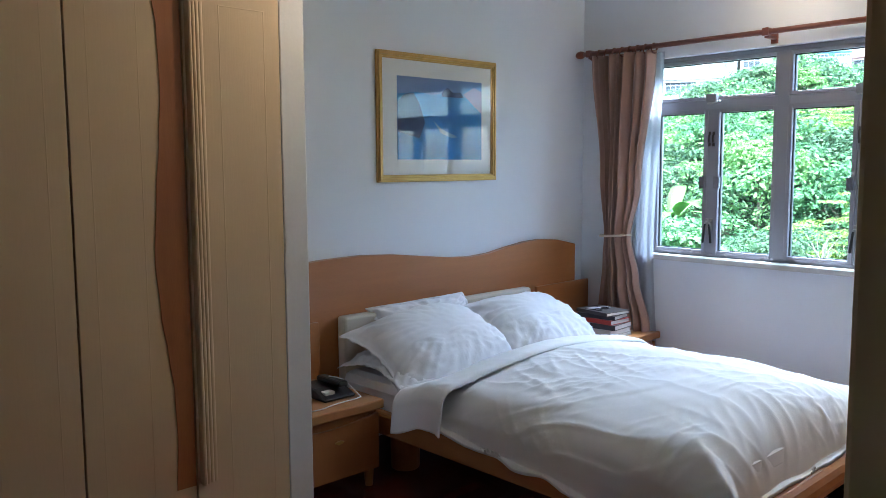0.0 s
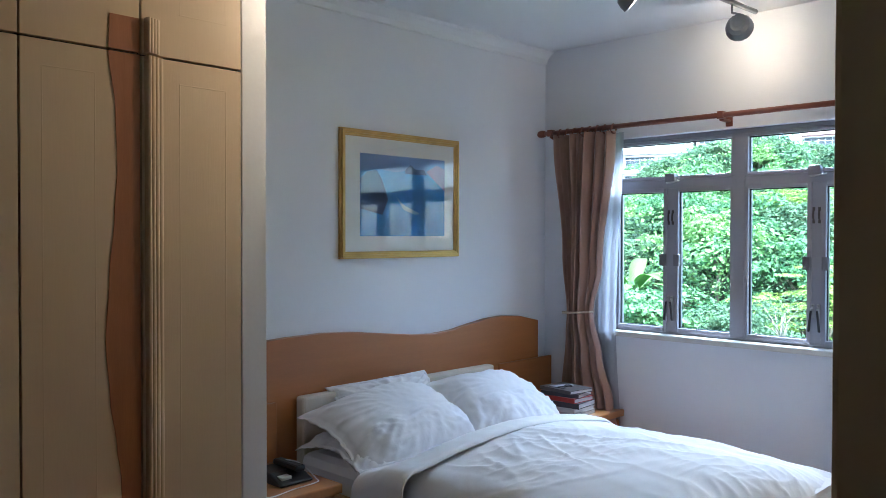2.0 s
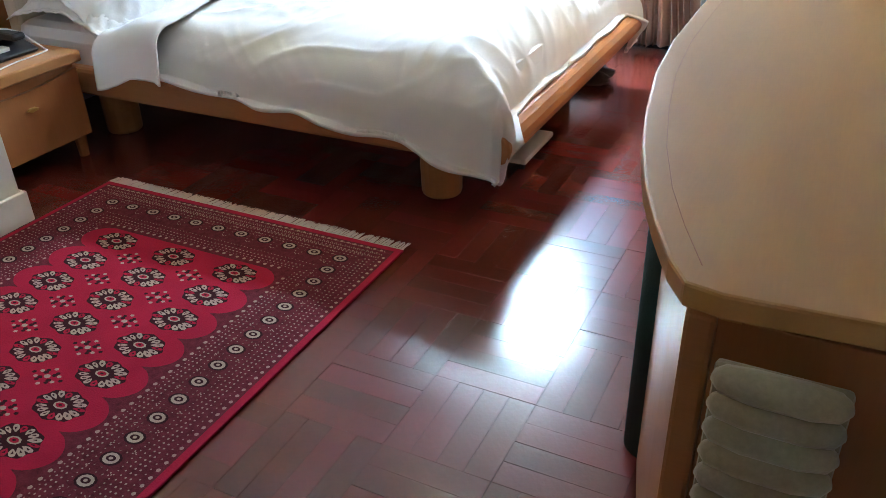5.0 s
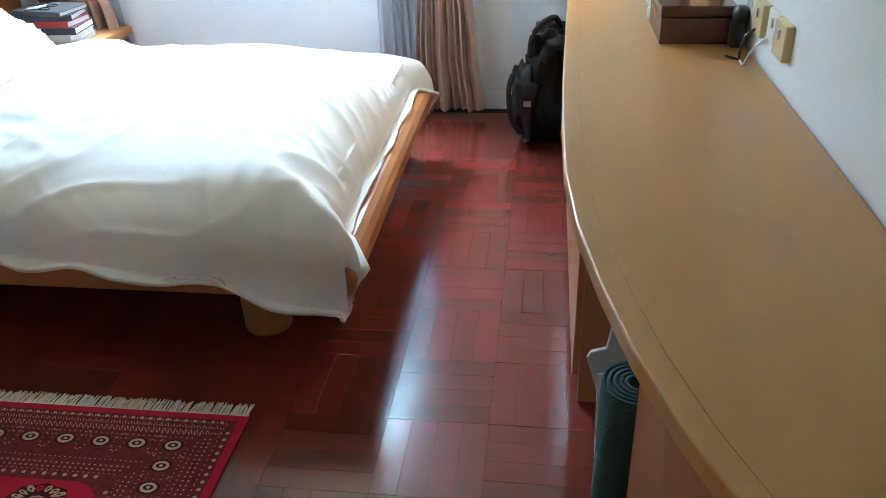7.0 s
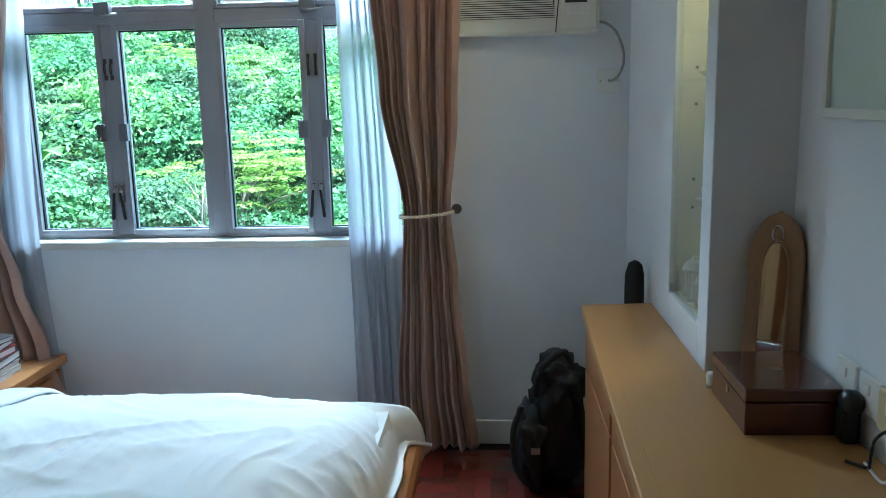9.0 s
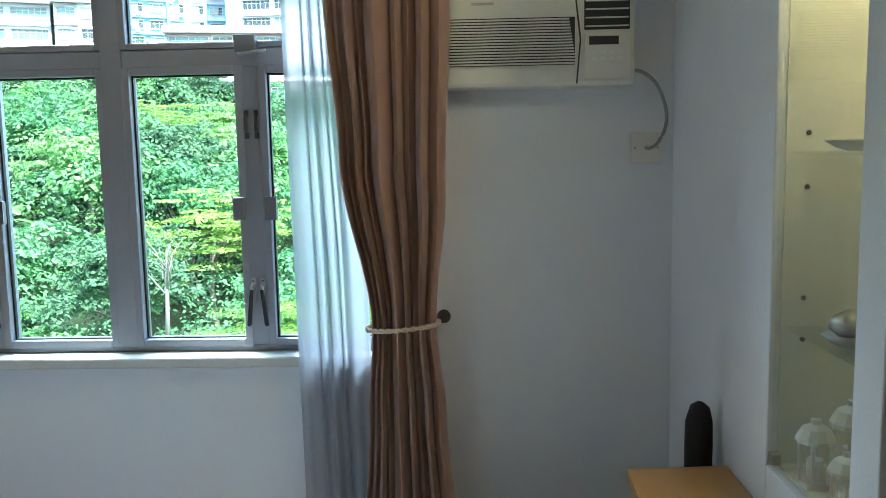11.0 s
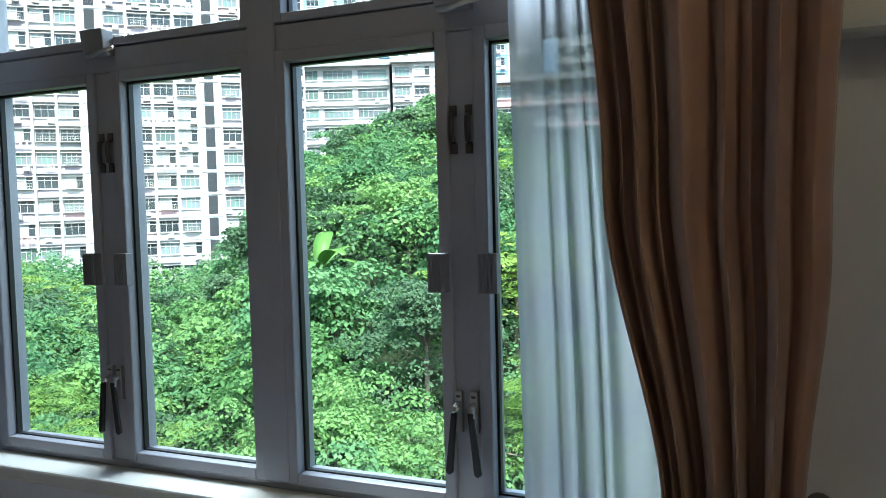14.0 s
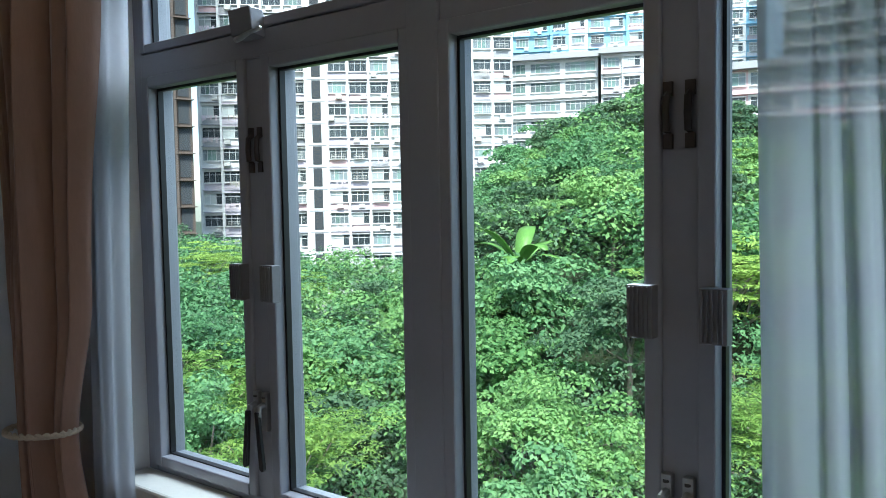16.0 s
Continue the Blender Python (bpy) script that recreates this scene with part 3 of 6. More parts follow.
for y0, y1 in ((BY0, BY0 + 0.05), (BY1 - 0.05, BY1)):
    part("side_rail", box(0.05, BX1 - 0.03, y0, y1, 0.205, 0.305), M_BEECH_X, bed, bevel=0.014)
part("foot_rail", tube([(BX1 - 0.02, BY0 - 0.005, 0.262), (BX1 - 0.02, BY1 + 0.005, 0.262)], 0.048, 14), M_BEECH, bed, smooth=False, bevel=0.006)
bm = bmesh.new()
for k in range(14):
    x = 0.16 + k * 0.14
    box(x, x + 0.07, BY0 + 0.05, BY1 - 0.05, 0.235, 0.25, bm)
part("slats", bm, M_BEECH, bed)
for x, y in ((1.808, -1.868), (1.808, -0.78), (0.42, -1.868), (0.42, -0.78)):
    part("leg", lathe([(0.062, 0), (0.066, 0.01), (0.07, 0.2), (0.07, 0.24)], (x, y, 0), 20), M_BEECH_X, bed, bevel=0.003)
mt = thing("mattress", (1.05, -1.32, 0.25), "white sheeted double mattress on the bed", "mattress")
part("body", box(0.115, 2.03, BY0 + 0.045, BY1 - 0.045, 0.25, 0.43), M_LINEN, mt, bevel=0.05)


def crease(x, y, turn, long, tight, seed, sharp):
    """Thin drawn creases that run along one direction."""
    ca, sa = math.cos(turn), math.sin(turn)
    n = noise.noise(Vector(((x * ca + y * sa) * long, (y * ca - x * sa) * tight, seed)))
    return max(0, 1 - abs(n) * sharp) ** 1.4


DUVET_FOLDS = ((0.42, 1.0, 7.5, 0.009), (-0.5, 1.2, 9, 0.0075), (1.2, 1.8, 12, 0.0055), (-0.15, 1.0, 6.5, 0.007), (0.75, 2.4, 17, 0.004), (-0.8, 2.6, 20, 0.003))
CRUMPLE = ((0.5, 2.2, 10, 0.011), (-0.55, 2.6, 12, 0.011), (1.25, 3.0, 15, 0.009), (-1.2, 4.0, 22, 0.007), (0.1, 5.0, 28, 0.005))


def wrinkle(p, seed, s=1.0, folds=DUVET_FOLDS, sharp=3.4):
    """Soft cloth relief: broad puffs and long drawn creases that fade in and out."""
    v = Vector((p.x * 1.9, p.y * 2.2, seed)) * s
    x = (p.x + 0.09 * noise.noise(v * 1.2 + Vector((5, 1, 2)))) * s
    y = (p.y + 0.09 * noise.noise(v * 1.2 + Vector((1, 7, 4)))) * s
    out = 0.026 * noise.noise(v) + 0.008 * noise.noise(v * 2.6)
    for k, (turn, long, tight, high) in enumerate(folds):
        mask = min(1, max(0, 0.3 + 2.4 * noise.noise(v * 1.1 + Vector((3 * k, 2, 5 * k)))))
        out += high * crease(x, y, turn, long, tight, seed + 7 * k, sharp) * mask
    return out


def duvet_mesh():
    bm = bmesh.new()
    x0, xe, yc, hw, r = 0.78, 2.05, -1.325, 0.725, 0.18
    nx, ny = 190, 230
    foot, side, z0 = 0.3, 0.33, 0.475
    grid = []
    for i in range(nx + 1):
        row = []
        u = x0 + (xe + foot - x0) * i / nx
        for j in range(ny + 1):
            v = -(hw + side) + 2 * (hw + side) * j / ny
            dx, dy = max(0.0, u - xe + r), max(0.0, abs(v) - hw + r)
            dx0, dy0 = min(u, xe - r), min(abs(v), hw - r)
            arc = math.pi / 2 * r

            def roll(d):
                if d < arc:
                    return r * math.sin(d / r), r * (1 - math.cos(d / r))
                return r + 0.1 * (d - arc), r + 0.97 * (d - arc)

            ox, hx = roll(dx)
            oy, hy = roll(dy)
            corner = min(dx, dy)
            drop = max(hx, hy) + 0.16 * max(0, corner - 0.05)
            sg = 1 if v > 0 else -1
            sx = min(1, max(0, (dx - dy) / 0.12 + 0.5))
            hang = max(0, drop - r) / 0.25
            wav = 0.018 * hang * math.sin(u * 21 + 3 * noise.noise(Vector((u * 3, v, 4)))) * (1 - sx)
            wav2 = 0.005 * hang * math.sin(v * 19 + 3 * noise.noise(Vector((v * 3, u, 6)))) * sx
            p = Vector((dx0 + ox + wav2 - 0.03 * max(0, corner - 0.1), yc + sg * (dy0 + oy + wav), z0 - drop))
            flare = min(1, max(0, corner - 0.04) / 0.1)
            p += Vector((0.078 * flare, sg * 0.028 * flare, 0)) - Vector((1, sg, 0)) * 0.22 * max(0, corner - 0.12)
            crown = 0.07 * max(0, 1 - (v / (hw - 0.06)) ** 2) ** 1.5 * min(1, (xe - min(u, xe)) * 3 + 0.2)
            edge = 0.02 * math.exp(-((u - x0) / 0.06) ** 2)
            w = wrinkle(Vector((u, v, 0)), 2.0) * (1 - 0.3 * hang) * min(1, max(0, u - 0.82) * 6)
            nrm = Vector((0, 0, 1)) * (1 - min(1, hang)) + Vector((0.7 * sx, sg * 0.7 * (1 - sx), 0.2)) * min(1, hang)
            p += nrm * w + Vector((0, 0, crown - edge))
            p.z += sx * (max(p.z, 0.322 + 0.012 * noise.noise(Vector((v * 5, 1, 3))) - 0.5 * max(0, corner - 0.06)) - p.z)
            p.z = max(p.z, lerp_at([(0.8, 0.33), (1.37, 0.285), (1.75, 0.25), (1.95, 0.2), (2.1, 0.185)], u) + 0.014 * noise.noise(Vector((u * 6, sg, 5))) - 0.1 * max(0, corner - 0.1))
            row.append(bm.verts.new(p))
        grid.append(row)
    for a, b in zip(grid, grid[1:]):
        for j in range(ny):
            bm.faces.new((a[j], a[j + 1], b[j + 1], b[j]))
    return bm


dv = thing("duvet", (1.4, -1.32, 0.45), "rumpled white cotton duvet spread over the bed", "duvet")
part("cover", duvet_mesh(), M_LINEN, dv, smooth=True, solid=0.012)


def fold_mesh():
    """The turned-back strip at the head end, hanging over the near side."""
    bm, nx, ny = bmesh.new(), 30, 170
    yc, hw = -1.325, 0.74
    grid = []
    for i in range(nx + 1):
        k = i / nx
        row = []
        for j in range(ny + 1):
            v = -(hw + 0.17) + (2 * hw + 0.13) * j / ny
            u = 0.6 + 0.29 * k + 0.02 * noise.noise(Vector((v * 2, k, 7))) + 0.06 * max(0, v)
            r = 0.08 if v < 0 else 0.2
            dy, dy0 = max(0, abs(v) - hw + r), min(abs(v), hw - r)
            arc = math.pi / 2 * r
            oy, h = (r * math.sin(dy / r), r * (1 - math.cos(dy / r))) if dy < arc else (r + 0.1 * (dy - arc), r + 0.97 * (dy - arc))
            crown = 0.07 * max(0, 1 - (v / (hw - 0.06)) ** 2) ** 1.5
            rise = min(1, k * 1.5)
            rise = rise * rise * (3 - 2 * rise)
            z = 0.438 + (0.058 + crown) * rise - h * 0.92 - 0.012 * max(0, k - 0.93) / 0.07
            w = wrinkle(Vector((u, v, 0)), 21.0, 0.8) * 0.3
            row.append(bm.verts.new((u, yc + (1 if v > 0 else -1) * (dy0 + oy + 0.025), z + w)))
        grid.append(row)
    for a, b in zip(grid, grid[1:]):
        for j in range(ny):
            bm.faces.new((a[j], a[j + 1], b[j + 1], b[j]))
    return bm


part("turned_edge", fold_mesh(), M_LINEN, dv, "white cotton edge turned back", smooth=True, solid=0.008)


def pillow_mesh(w, h, t, m, seed, flange=0.03):
    """A plump pillow with a flat flange, in its own plane, then posed."""
    bm, n = bmesh.new(), 60
    rows = {}
    for side in (1, -1):
        for i in range(n + 1):
            for j in range(n + 1):
                a, b = 2 * i / n - 1, 2 * j / n - 1
                pinch = 1 - 0.07 * (1 - a * a) * abs(b) ** 3, 1 - 0.07 * (1 - b * b) * abs(a) ** 3
                k = (max(0, 1 - (abs(a) / 0.93) ** 2.0) * max(0, 1 - (abs(b) / 0.93) ** 2.4)) ** 0.62
                x, y = a * w / 2 * pinch[1], b * h / 2 * pinch[0]
                wr = wrinkle(Vector((x * 1.3, y * 1.3, 0)), seed, 1.6, CRUMPLE, 3.0) * (0.2 + 0.75 * (1 - k) + (0.5 if a > 0.2 else 0)) * 0.8
                ang, rad = math.atan2(b, a), math.hypot(a, b)
                ray = max(0, 1 - abs(noise.noise(Vector((math.cos(ang) * 4.5, math.sin(ang) * 4.5, seed + rad * 0.5)))) * 2.6)
                wr += 0.024 * ray ** 2 * min(1, rad) ** 1.5 * (0.5 + 0.5 * noise.noise(Vector((a * 2, b * 2, seed))))
                fl = 0.016 * noise.noise(Vector((a * 4, b * 4, seed + side)))
                z = side * (t / 2 * k + 0.002) - 0.03 * rad ** 2 * (abs(a * b) > 0) * abs(a * b) + wr * (1 if k > 0 else 0.4) + fl * (1 - k)
                rows[side, i, j] = bm.verts.new(m @ Vector((x, y, z)))
    for side in (1, -1):
        for i in range(n):
            for j in range(n):
                bm.faces.new([rows[side, i, j], rows[side, i + 1, j], rows[side, i + 1, j + 1], rows[side, i, j + 1]])
    for i in range(n):
        for q in (((i, 0), (i + 1, 0)), ((i, n), (i + 1, n)), ((0, i), (0, i + 1)), ((n, i), (n, i + 1))):
            bm.faces.new([rows[1, q[0][0], q[0][1]], rows[1, q[1][0], q[1][1]], rows[-1, q[1][0], q[1][1]], rows[-1, q[0][0], q[0][1]]])
    return bm


for label, m, size, seed in (
    ("plump white cotton pillow propped against the headrest", pose(0.38, -1.63, 0.545, 4, 29, 3), (0.5, 0.78, 0.23), 31.0),
    ("plump white cotton pillow propped against the headrest", pose(0.4, -0.94, 0.54, -4, 29, -4), (0.5, 0.74, 0.23), 37.0),
    ("white cotton pillow lying under another pillow", pose(0.36, -1.66, 0.475, 0, 6, 2), (0.46, 0.74, 0.11), 41.0),
    ("white cotton pillow standing behind the others", pose(0.185, -1.5, 0.575, 5, 68, 0), (0.3, 0.62, 0.09), 53.0),
    ("white cotton pillow lying under another pillow", pose(0.36, -0.94, 0.475, 0, 6, -2), (0.46, 0.72, 0.11), 47.0),
):
    pl = thing("pillow", m.translation, label, "pillow", "bed pillows")
    part("case", pillow_mesh(*size, m, seed), M_PILLOW, pl, smooth=True)

# ---- nightstands ----
def nightstand(y0, y1, x1, label):
    ns = thing("nightstand", (x1 / 2, (y0 + y1) / 2, 0), label, "nightstand", "bedside tables")
    part("top", box(0.05, x1, y0, y1, 0.35, 0.39), M_BEECH_X, ns, bevel=0.006)
    part("body", box(0.05, x1 - 0.04, y0 + 0.012, y1 - 0.012, 0.085, 0.35), M_BEECH_DARK, ns, bevel=0.003)
    n = 20
    wave = [(y0 + 0.014 + (y1 - y0 - 0.028) * i / n, 0.318 - 0.018 * math.sin(math.pi * i / n) + 0.012 * i / n) for i in range(n + 1)]
    d = part("drawer", extrude_outline([(y0 + 0.014, 0.088)] + wave + [(y1 - 0.014, 0.088)], "x", x1 - 0.04, x1 - 0.022), M_BEECH_DARK, ns, bevel=0.003)
    ym = (y0 + y1) / 2
    bm = extrude_outline([(ym - 0.024, 0.25), (ym - 0.008, 0.242), (ym + 0.016, 0.245), (ym + 0.024, 0.25), (ym + 0.008, 0.258), (ym - 0.016, 0.256)], "x", x1 - 0.014, x1 - 0.004)
    box(x1 - 0.023, x1 - 0.013, ym - 0.006, ym + 0.006, 0.245, 0.255, bm)
    part("pull", bm, M_GOLD, d, "small brass drawer pull", bevel=0.002)
    for x in (0.08, x1 - 0.07):
        for y in (y0 + 0.035, y1 - 0.035):
            part("leg", tube([(x, y, 0.1), (x, y, 0.0)], [0.024, 0.017], 10), M_BEECH_X, ns)
    part("back_panel", box(0.046, 0.068, y0, y1, 0.39, 0.655), M_BEECH, ns, bevel=0.004)
    return ns


nightstand(-2.545, -2.085, 0.54, "beech nightstand with one wavy-topped drawer beside the bed")
nightstand(-0.52, -0.015, 0.6, "beech nightstand with a stack of books under the curtain")

random.seed(5)
z = 0.39
for w, d, h, col, turn, nm in ((0.2, 0.27, 0.022, (0.35, 0.33, 0.3), 4, "grey"), (0.19, 0.26, 0.026, (0.5, 0.49, 0.46), -3, "pale"), (0.2, 0.27, 0.03, (0.03, 0.03, 0.035), 6, "black"), (0.18, 0.25, 0.026, (0.32, 0.03, 0.02), -2, "red"), (0.17, 0.24, 0.024, (0.04, 0.04, 0.05), 8, "black"), (0.19, 0.24, 0.02, (0.08, 0.07, 0.07), -8, "dark")):
    m = pose(0.4, -0.32, z, 0, 0, turn)
    bk = thing("book", (0.4, -0.32, z), nm + " hardback book in the bedside stack", "book", "bedside books")
    cover = material("book_cover", col, 0.4, vary=0.1)
    bm = box(-d / 2, d / 2, -w / 2, w / 2, 0, 0.003)
    box(-d / 2, d / 2, -w / 2, w / 2, h - 0.003, h, bm)
    box(-d / 2, d / 2, -w / 2, -w / 2 + 0.004, 0.003, h - 0.003, bm)
    bm.transform(m)
    part("cover", bm, cover, bk)
    bm = box(-d / 2 + 0.004, d / 2 - 0.004, -w / 2 + 0.004, w / 2 - 0.004, 0.003, h - 0.003)
    bm.transform(m)
    part("page_block", bm, M_PAPER, bk, "cream page block")
    z += h
gl = thing("spectacles", (0.42, -0.36, z), "dark framed spectacles resting on the books", "glasses")
bm = bmesh.new()
for s in (-1, 1):
    tube([(0.42 + 0.025 * math.cos(t), -0.36 + s * 0.033 + 0.022 * math.sin(t), z + 0.008) for t in (2 * math.pi * k / 18 for k in range(19))], 0.003, 6, bm, cap=False)
    tube([(0.42, -0.36 + s * 0.055, z + 0.01), (0.34, -0.36 + s * 0.05, z + 0.005)], 0.0025, 6, bm)
part("frame", bm, M_PLASTIC_B, gl, smooth=True)
cn = thing("slim_tube", (0.27, -0.3, 0.39), "small slim grey tube lying on the books", "tube")
part("body", tube([(0.33, -0.4, 0.535), (0.34, -0.38, 0.536), (0.4, -0.28, 0.536), (0.41, -0.26, 0.535)], [0.007, 0.012, 0.012, 0.007], 12), M_ALU, cn, smooth=True)

ph = thing("telephone", (0.33, -2.23, 0.39), "black cordless telephone on its cradle", "telephone")
part("cradle", extrude_outline([(0.23, 0.39), (0.42, 0.39), (0.43, 0.402), (0.34, 0.435), (0.23, 0.44)], "y", -2.31, -2.15), M_PLASTIC_B, ph, bevel=0.008)
part("handset", box(0.235, 0.41, -2.225, -2.175, 0.436, 0.462), M_PLASTIC_B, ph, bevel=0.01)
part("button_pad", box(0.36, 0.4, -2.29, -2.24, 0.412, 0.426), M_AC, ph, bevel=0.002)
cb = thing("charger_cable", (0.3, -2.25, 0.39), "thin white charging cable on the nightstand", "cable")
part("wire", tube(bend([(0.3, -2.2, 0.465), (0.37, -2.18, 0.46), (0.43, -2.14, 0.4), (0.46, -2.16, 0.394), (0.47, -2.28, 0.394), (0.49, -2.4, 0.394), (0.44, -2.47, 0.394)]), 0.0025, 6), M_PAPER, cb, smooth=True)
bt = thing("computer_mouse", (0.42, -2.5, 0.39), "black computer mouse on the nightstand edge", "mouse")
part("shell", lathe([(0.03, 0), (0.035, 0.01), (0.03, 0.025), (0.015, 0.036), (0.002, 0.038)], (0.44, -2.495, 0.39), 16), M_PLASTIC_B, bt, smooth=True)

# ---- framed picture ----
pc = thing("framed_picture", (0.02, -1.255, 1.62), "gilt-framed blue harbour print in a wide cream mount", "picture")
PY0, PY1, PZ0, PZ1 = -1.682, -0.828, 1.296, 1.947
bm = bmesh.new()
for k, (o, h) in enumerate(((0.0, 0.018), (0.008, 0.026), (0.02, 0.02), (0.03, 0.014))):
    w = (0.008, 0.012, 0.01, 0.006)[k]
    a, b, c, d = PY0 + o, PY1 - o, PZ0 + o, PZ1 - o
    for q in ((a, b, c, c + w), (a, b, d - w, d), (a, a + w, c + w, d - w), (b - w, b, c + w, d - w)):
        box(0.001, 0.001 + h, q[0], q[1], q[2], q[3], bm)
part("frame", bm, M_GOLD, pc, "antique gold moulded frame", bevel=0.002)
part("mount", box(0.002, 0.008, PY0 + 0.034, PY1 - 0.034, PZ0 + 0.034, PZ1 - 0.034), M_MOUNT, pc, "cream mount board")
AY0, AY1, AZ0, AZ1 = -1.548, -0.938, 1.41, 1.83


pr = part("print", box(0.008, 0.0095, AY0, AY1, AZ0, AZ1), material("print_ink", (0.03, 0.17, 0.42), 0.6, vary=0.35, scale=7, fine=40, bump=0), pc, "deep blue coastal print")
ink = {"sky": material("print_sky", (0.12, 0.2, 0.4), 0.6, vary=0.25, scale=5, bump=0), "rose": material("print_rose", (0.3, 0.18, 0.27), 0.6, vary=0.2, scale=5, bump=0), "dark": material("print_dark", (0.012, 0.04, 0.12), 0.6, vary=0.4, bump=0), "pale": material("print_pale", (0.2, 0.33, 0.42), 0.6, vary=0.3, bump=0)}
part("sky_area", extrude_outline([(AY0, 1.74), (-1.42, 1.755), (-1.3, 1.745), (-1.2, 1.765), (-1.1, 1.75), (AY1, 1.7), (AY1, AZ1), (AY0, AZ1)], "x", 0.0095, 0.01), ink["sky"], pr)
part("rose_area", extrude_outline([(-1.08, 1.76), (-1.0, 1.7), (AY1, 1.66), (AY1, 1.78), (-1.0, 1.8)], "x", 0.0101, 0.0105), ink["rose"], pr)
part("headland", extrude_outline([(AY0, 1.55), (AY0, 1.7), (-1.5, 1.74), (-1.44, 1.75), (-1.4, 1.7), (-1.36, 1.6), (-1.4, 1.52)], "x", 0.0101, 0.0105), ink["dark"], pr)
part("roofs", extrude_outline([(-1.24, 1.76), (-1.2, 1.79), (-1.16, 1.765), (-1.1, 1.77), (-1.08, 1.74), (-1.24, 1.74)], "x", 0.0106, 0.011), ink["dark"], pr)
part("boat", extrude_outline([(-1.3, 1.61), (-1.24, 1.57), (-1.15, 1.54), (-1.13, 1.53), (-1.17, 1.525), (-1.25, 1.55)], "x", 0.0106, 0.011), ink["pale"], pr)
pg = part("glazing", box(0.012, 0.014, PY0 + 0.034, PY1 - 0.034, PZ0 + 0.034, PZ1 - 0.034), glass_material("picture_glass", (1, 1, 1), 0.9, 0.024), pc, "clear picture glass")
pg.visible_shadow = False

# ---- dressing table ----
DX = RX - 0.004
edge = [(NX - 0.002, -0.535), (2.63, -0.55), (2.618, -0.9), (2.606, -1.3), (2.592, -1.8), (2.586, -2.15), (2.588, -2.4), (2.603, -2.6), (2.63, -2.77), (2.66, -2.915), (2.696, -3.04), (2.73, -3.13), (2.765, -3.21), (2.79, -3.25), (2.83, -3.258), (DX, -3.245), (DX, -1.19), (NX - 0.002, -1.19)]
dk = thing("dressing_table", (2.8, -1.9, 0), "long beech dressing table with a curved front edge", "desk")
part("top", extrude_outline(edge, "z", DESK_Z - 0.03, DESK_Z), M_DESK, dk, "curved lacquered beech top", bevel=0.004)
inner = [(2.66, -0.555)] + [(x + 0.03, y) for x, y in edge[2:12]] + [(2.81, -3.21), (2.83, -3.22)]
bm = bmesh.new()
for (x0, y0), (x1, y1) in zip(inner, inner[1:]):
    extrude_outline([(x0, y0), (x1, y1), (x1 + 0.02, y1), (x0 + 0.02, y0)], "z", DESK_Z - 0.055, DESK_Z - 0.03, bm)
part("apron", bm, M_DESK, dk)
line = [(x + 0.035, y) for x, y in edge[3:13]]
part("edge_line", tube([(x, y, DESK_Z + 0.0002) for x, y in line], 0.0006, 5), M_INLAY, dk, "fine dark inlay line")
part("side_panel", box(2.66, NX - 0.004, -0.58, -0.56, 0, DESK_Z - 0.03), M_BEECH_DARK, dk, bevel=0.002)
for y in (-2.13, -1.16):
    part("side_panel", box(2.655, (NX if y > -1.18 else RX) - 0.004, y, y + 0.02, 0, DESK_Z - 0.03), M_BEECH_DARK, dk, bevel=0.002)
part("side_panel", box(2.825, DX, -3.215, -3.19, 0, DESK_Z - 0.055), M_BEECH_DARK, dk, bevel=0.002)
part("front_post", box(2.79, 2.825, -3.22, -3.185, 0, DESK_Z - 0.055), M_BEECH_X, dk, bevel=0.006)
for y0, y1 in ((-2.11, -1.655), (-1.645, -1.165), (-1.135, -0.585)):
    x = 2.64
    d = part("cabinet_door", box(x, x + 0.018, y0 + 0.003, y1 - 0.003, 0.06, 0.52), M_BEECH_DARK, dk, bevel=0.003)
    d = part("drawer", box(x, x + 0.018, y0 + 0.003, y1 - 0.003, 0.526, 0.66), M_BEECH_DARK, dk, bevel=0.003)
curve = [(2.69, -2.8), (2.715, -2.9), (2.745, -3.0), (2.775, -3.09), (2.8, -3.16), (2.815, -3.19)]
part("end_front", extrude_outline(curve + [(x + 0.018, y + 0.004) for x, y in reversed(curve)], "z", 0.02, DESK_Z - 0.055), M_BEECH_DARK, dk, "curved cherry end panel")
part("end_side", box(2.7, DX, -2.8, -2.782, 0.0, DESK_Z - 0.03), M_BEECH_DARK, dk)
part("plinth", box(2.68, 2.7, -2.11, -0.58, 0.0, 0.06), M_BEECH_DARK, dk)
part("carcass", box(2.66, NX - 0.006, -2.11, -0.58, 0.06, 0.075), M_BEECH_DARK, dk)

# ---- floor stool, yoga mat, papers ----
st = thing("ribbed_cushion", (2.9, -3.31, 0), "sage velvet channel-quilted cushion leaning on the table end", "cushion")
part("backing", box(2.835, 2.965, -3.285, -3.268, 0.0, 0.655), M_VELVET, st, bevel=0.006)
for k in range(20):
    z = 0.03 + k * 0.0325
    part("channel", tube([(2.838, -3.29, z), (2.846, -3.294, z), (2.875, -3.296, z), (2.93, -3.296, z), (2.954, -3.294, z), (2.962, -3.29, z)], [0.008, 0.015, 0.0185, 0.0185, 0.015, 0.008], 12), M_VELVET, st, smooth=True)
ym = thing("yoga_mat", (2.7, -2.72, 0), "dark teal rolled yoga mat standing on end", "yoga mat")
bm, pts = bmesh.new(), []
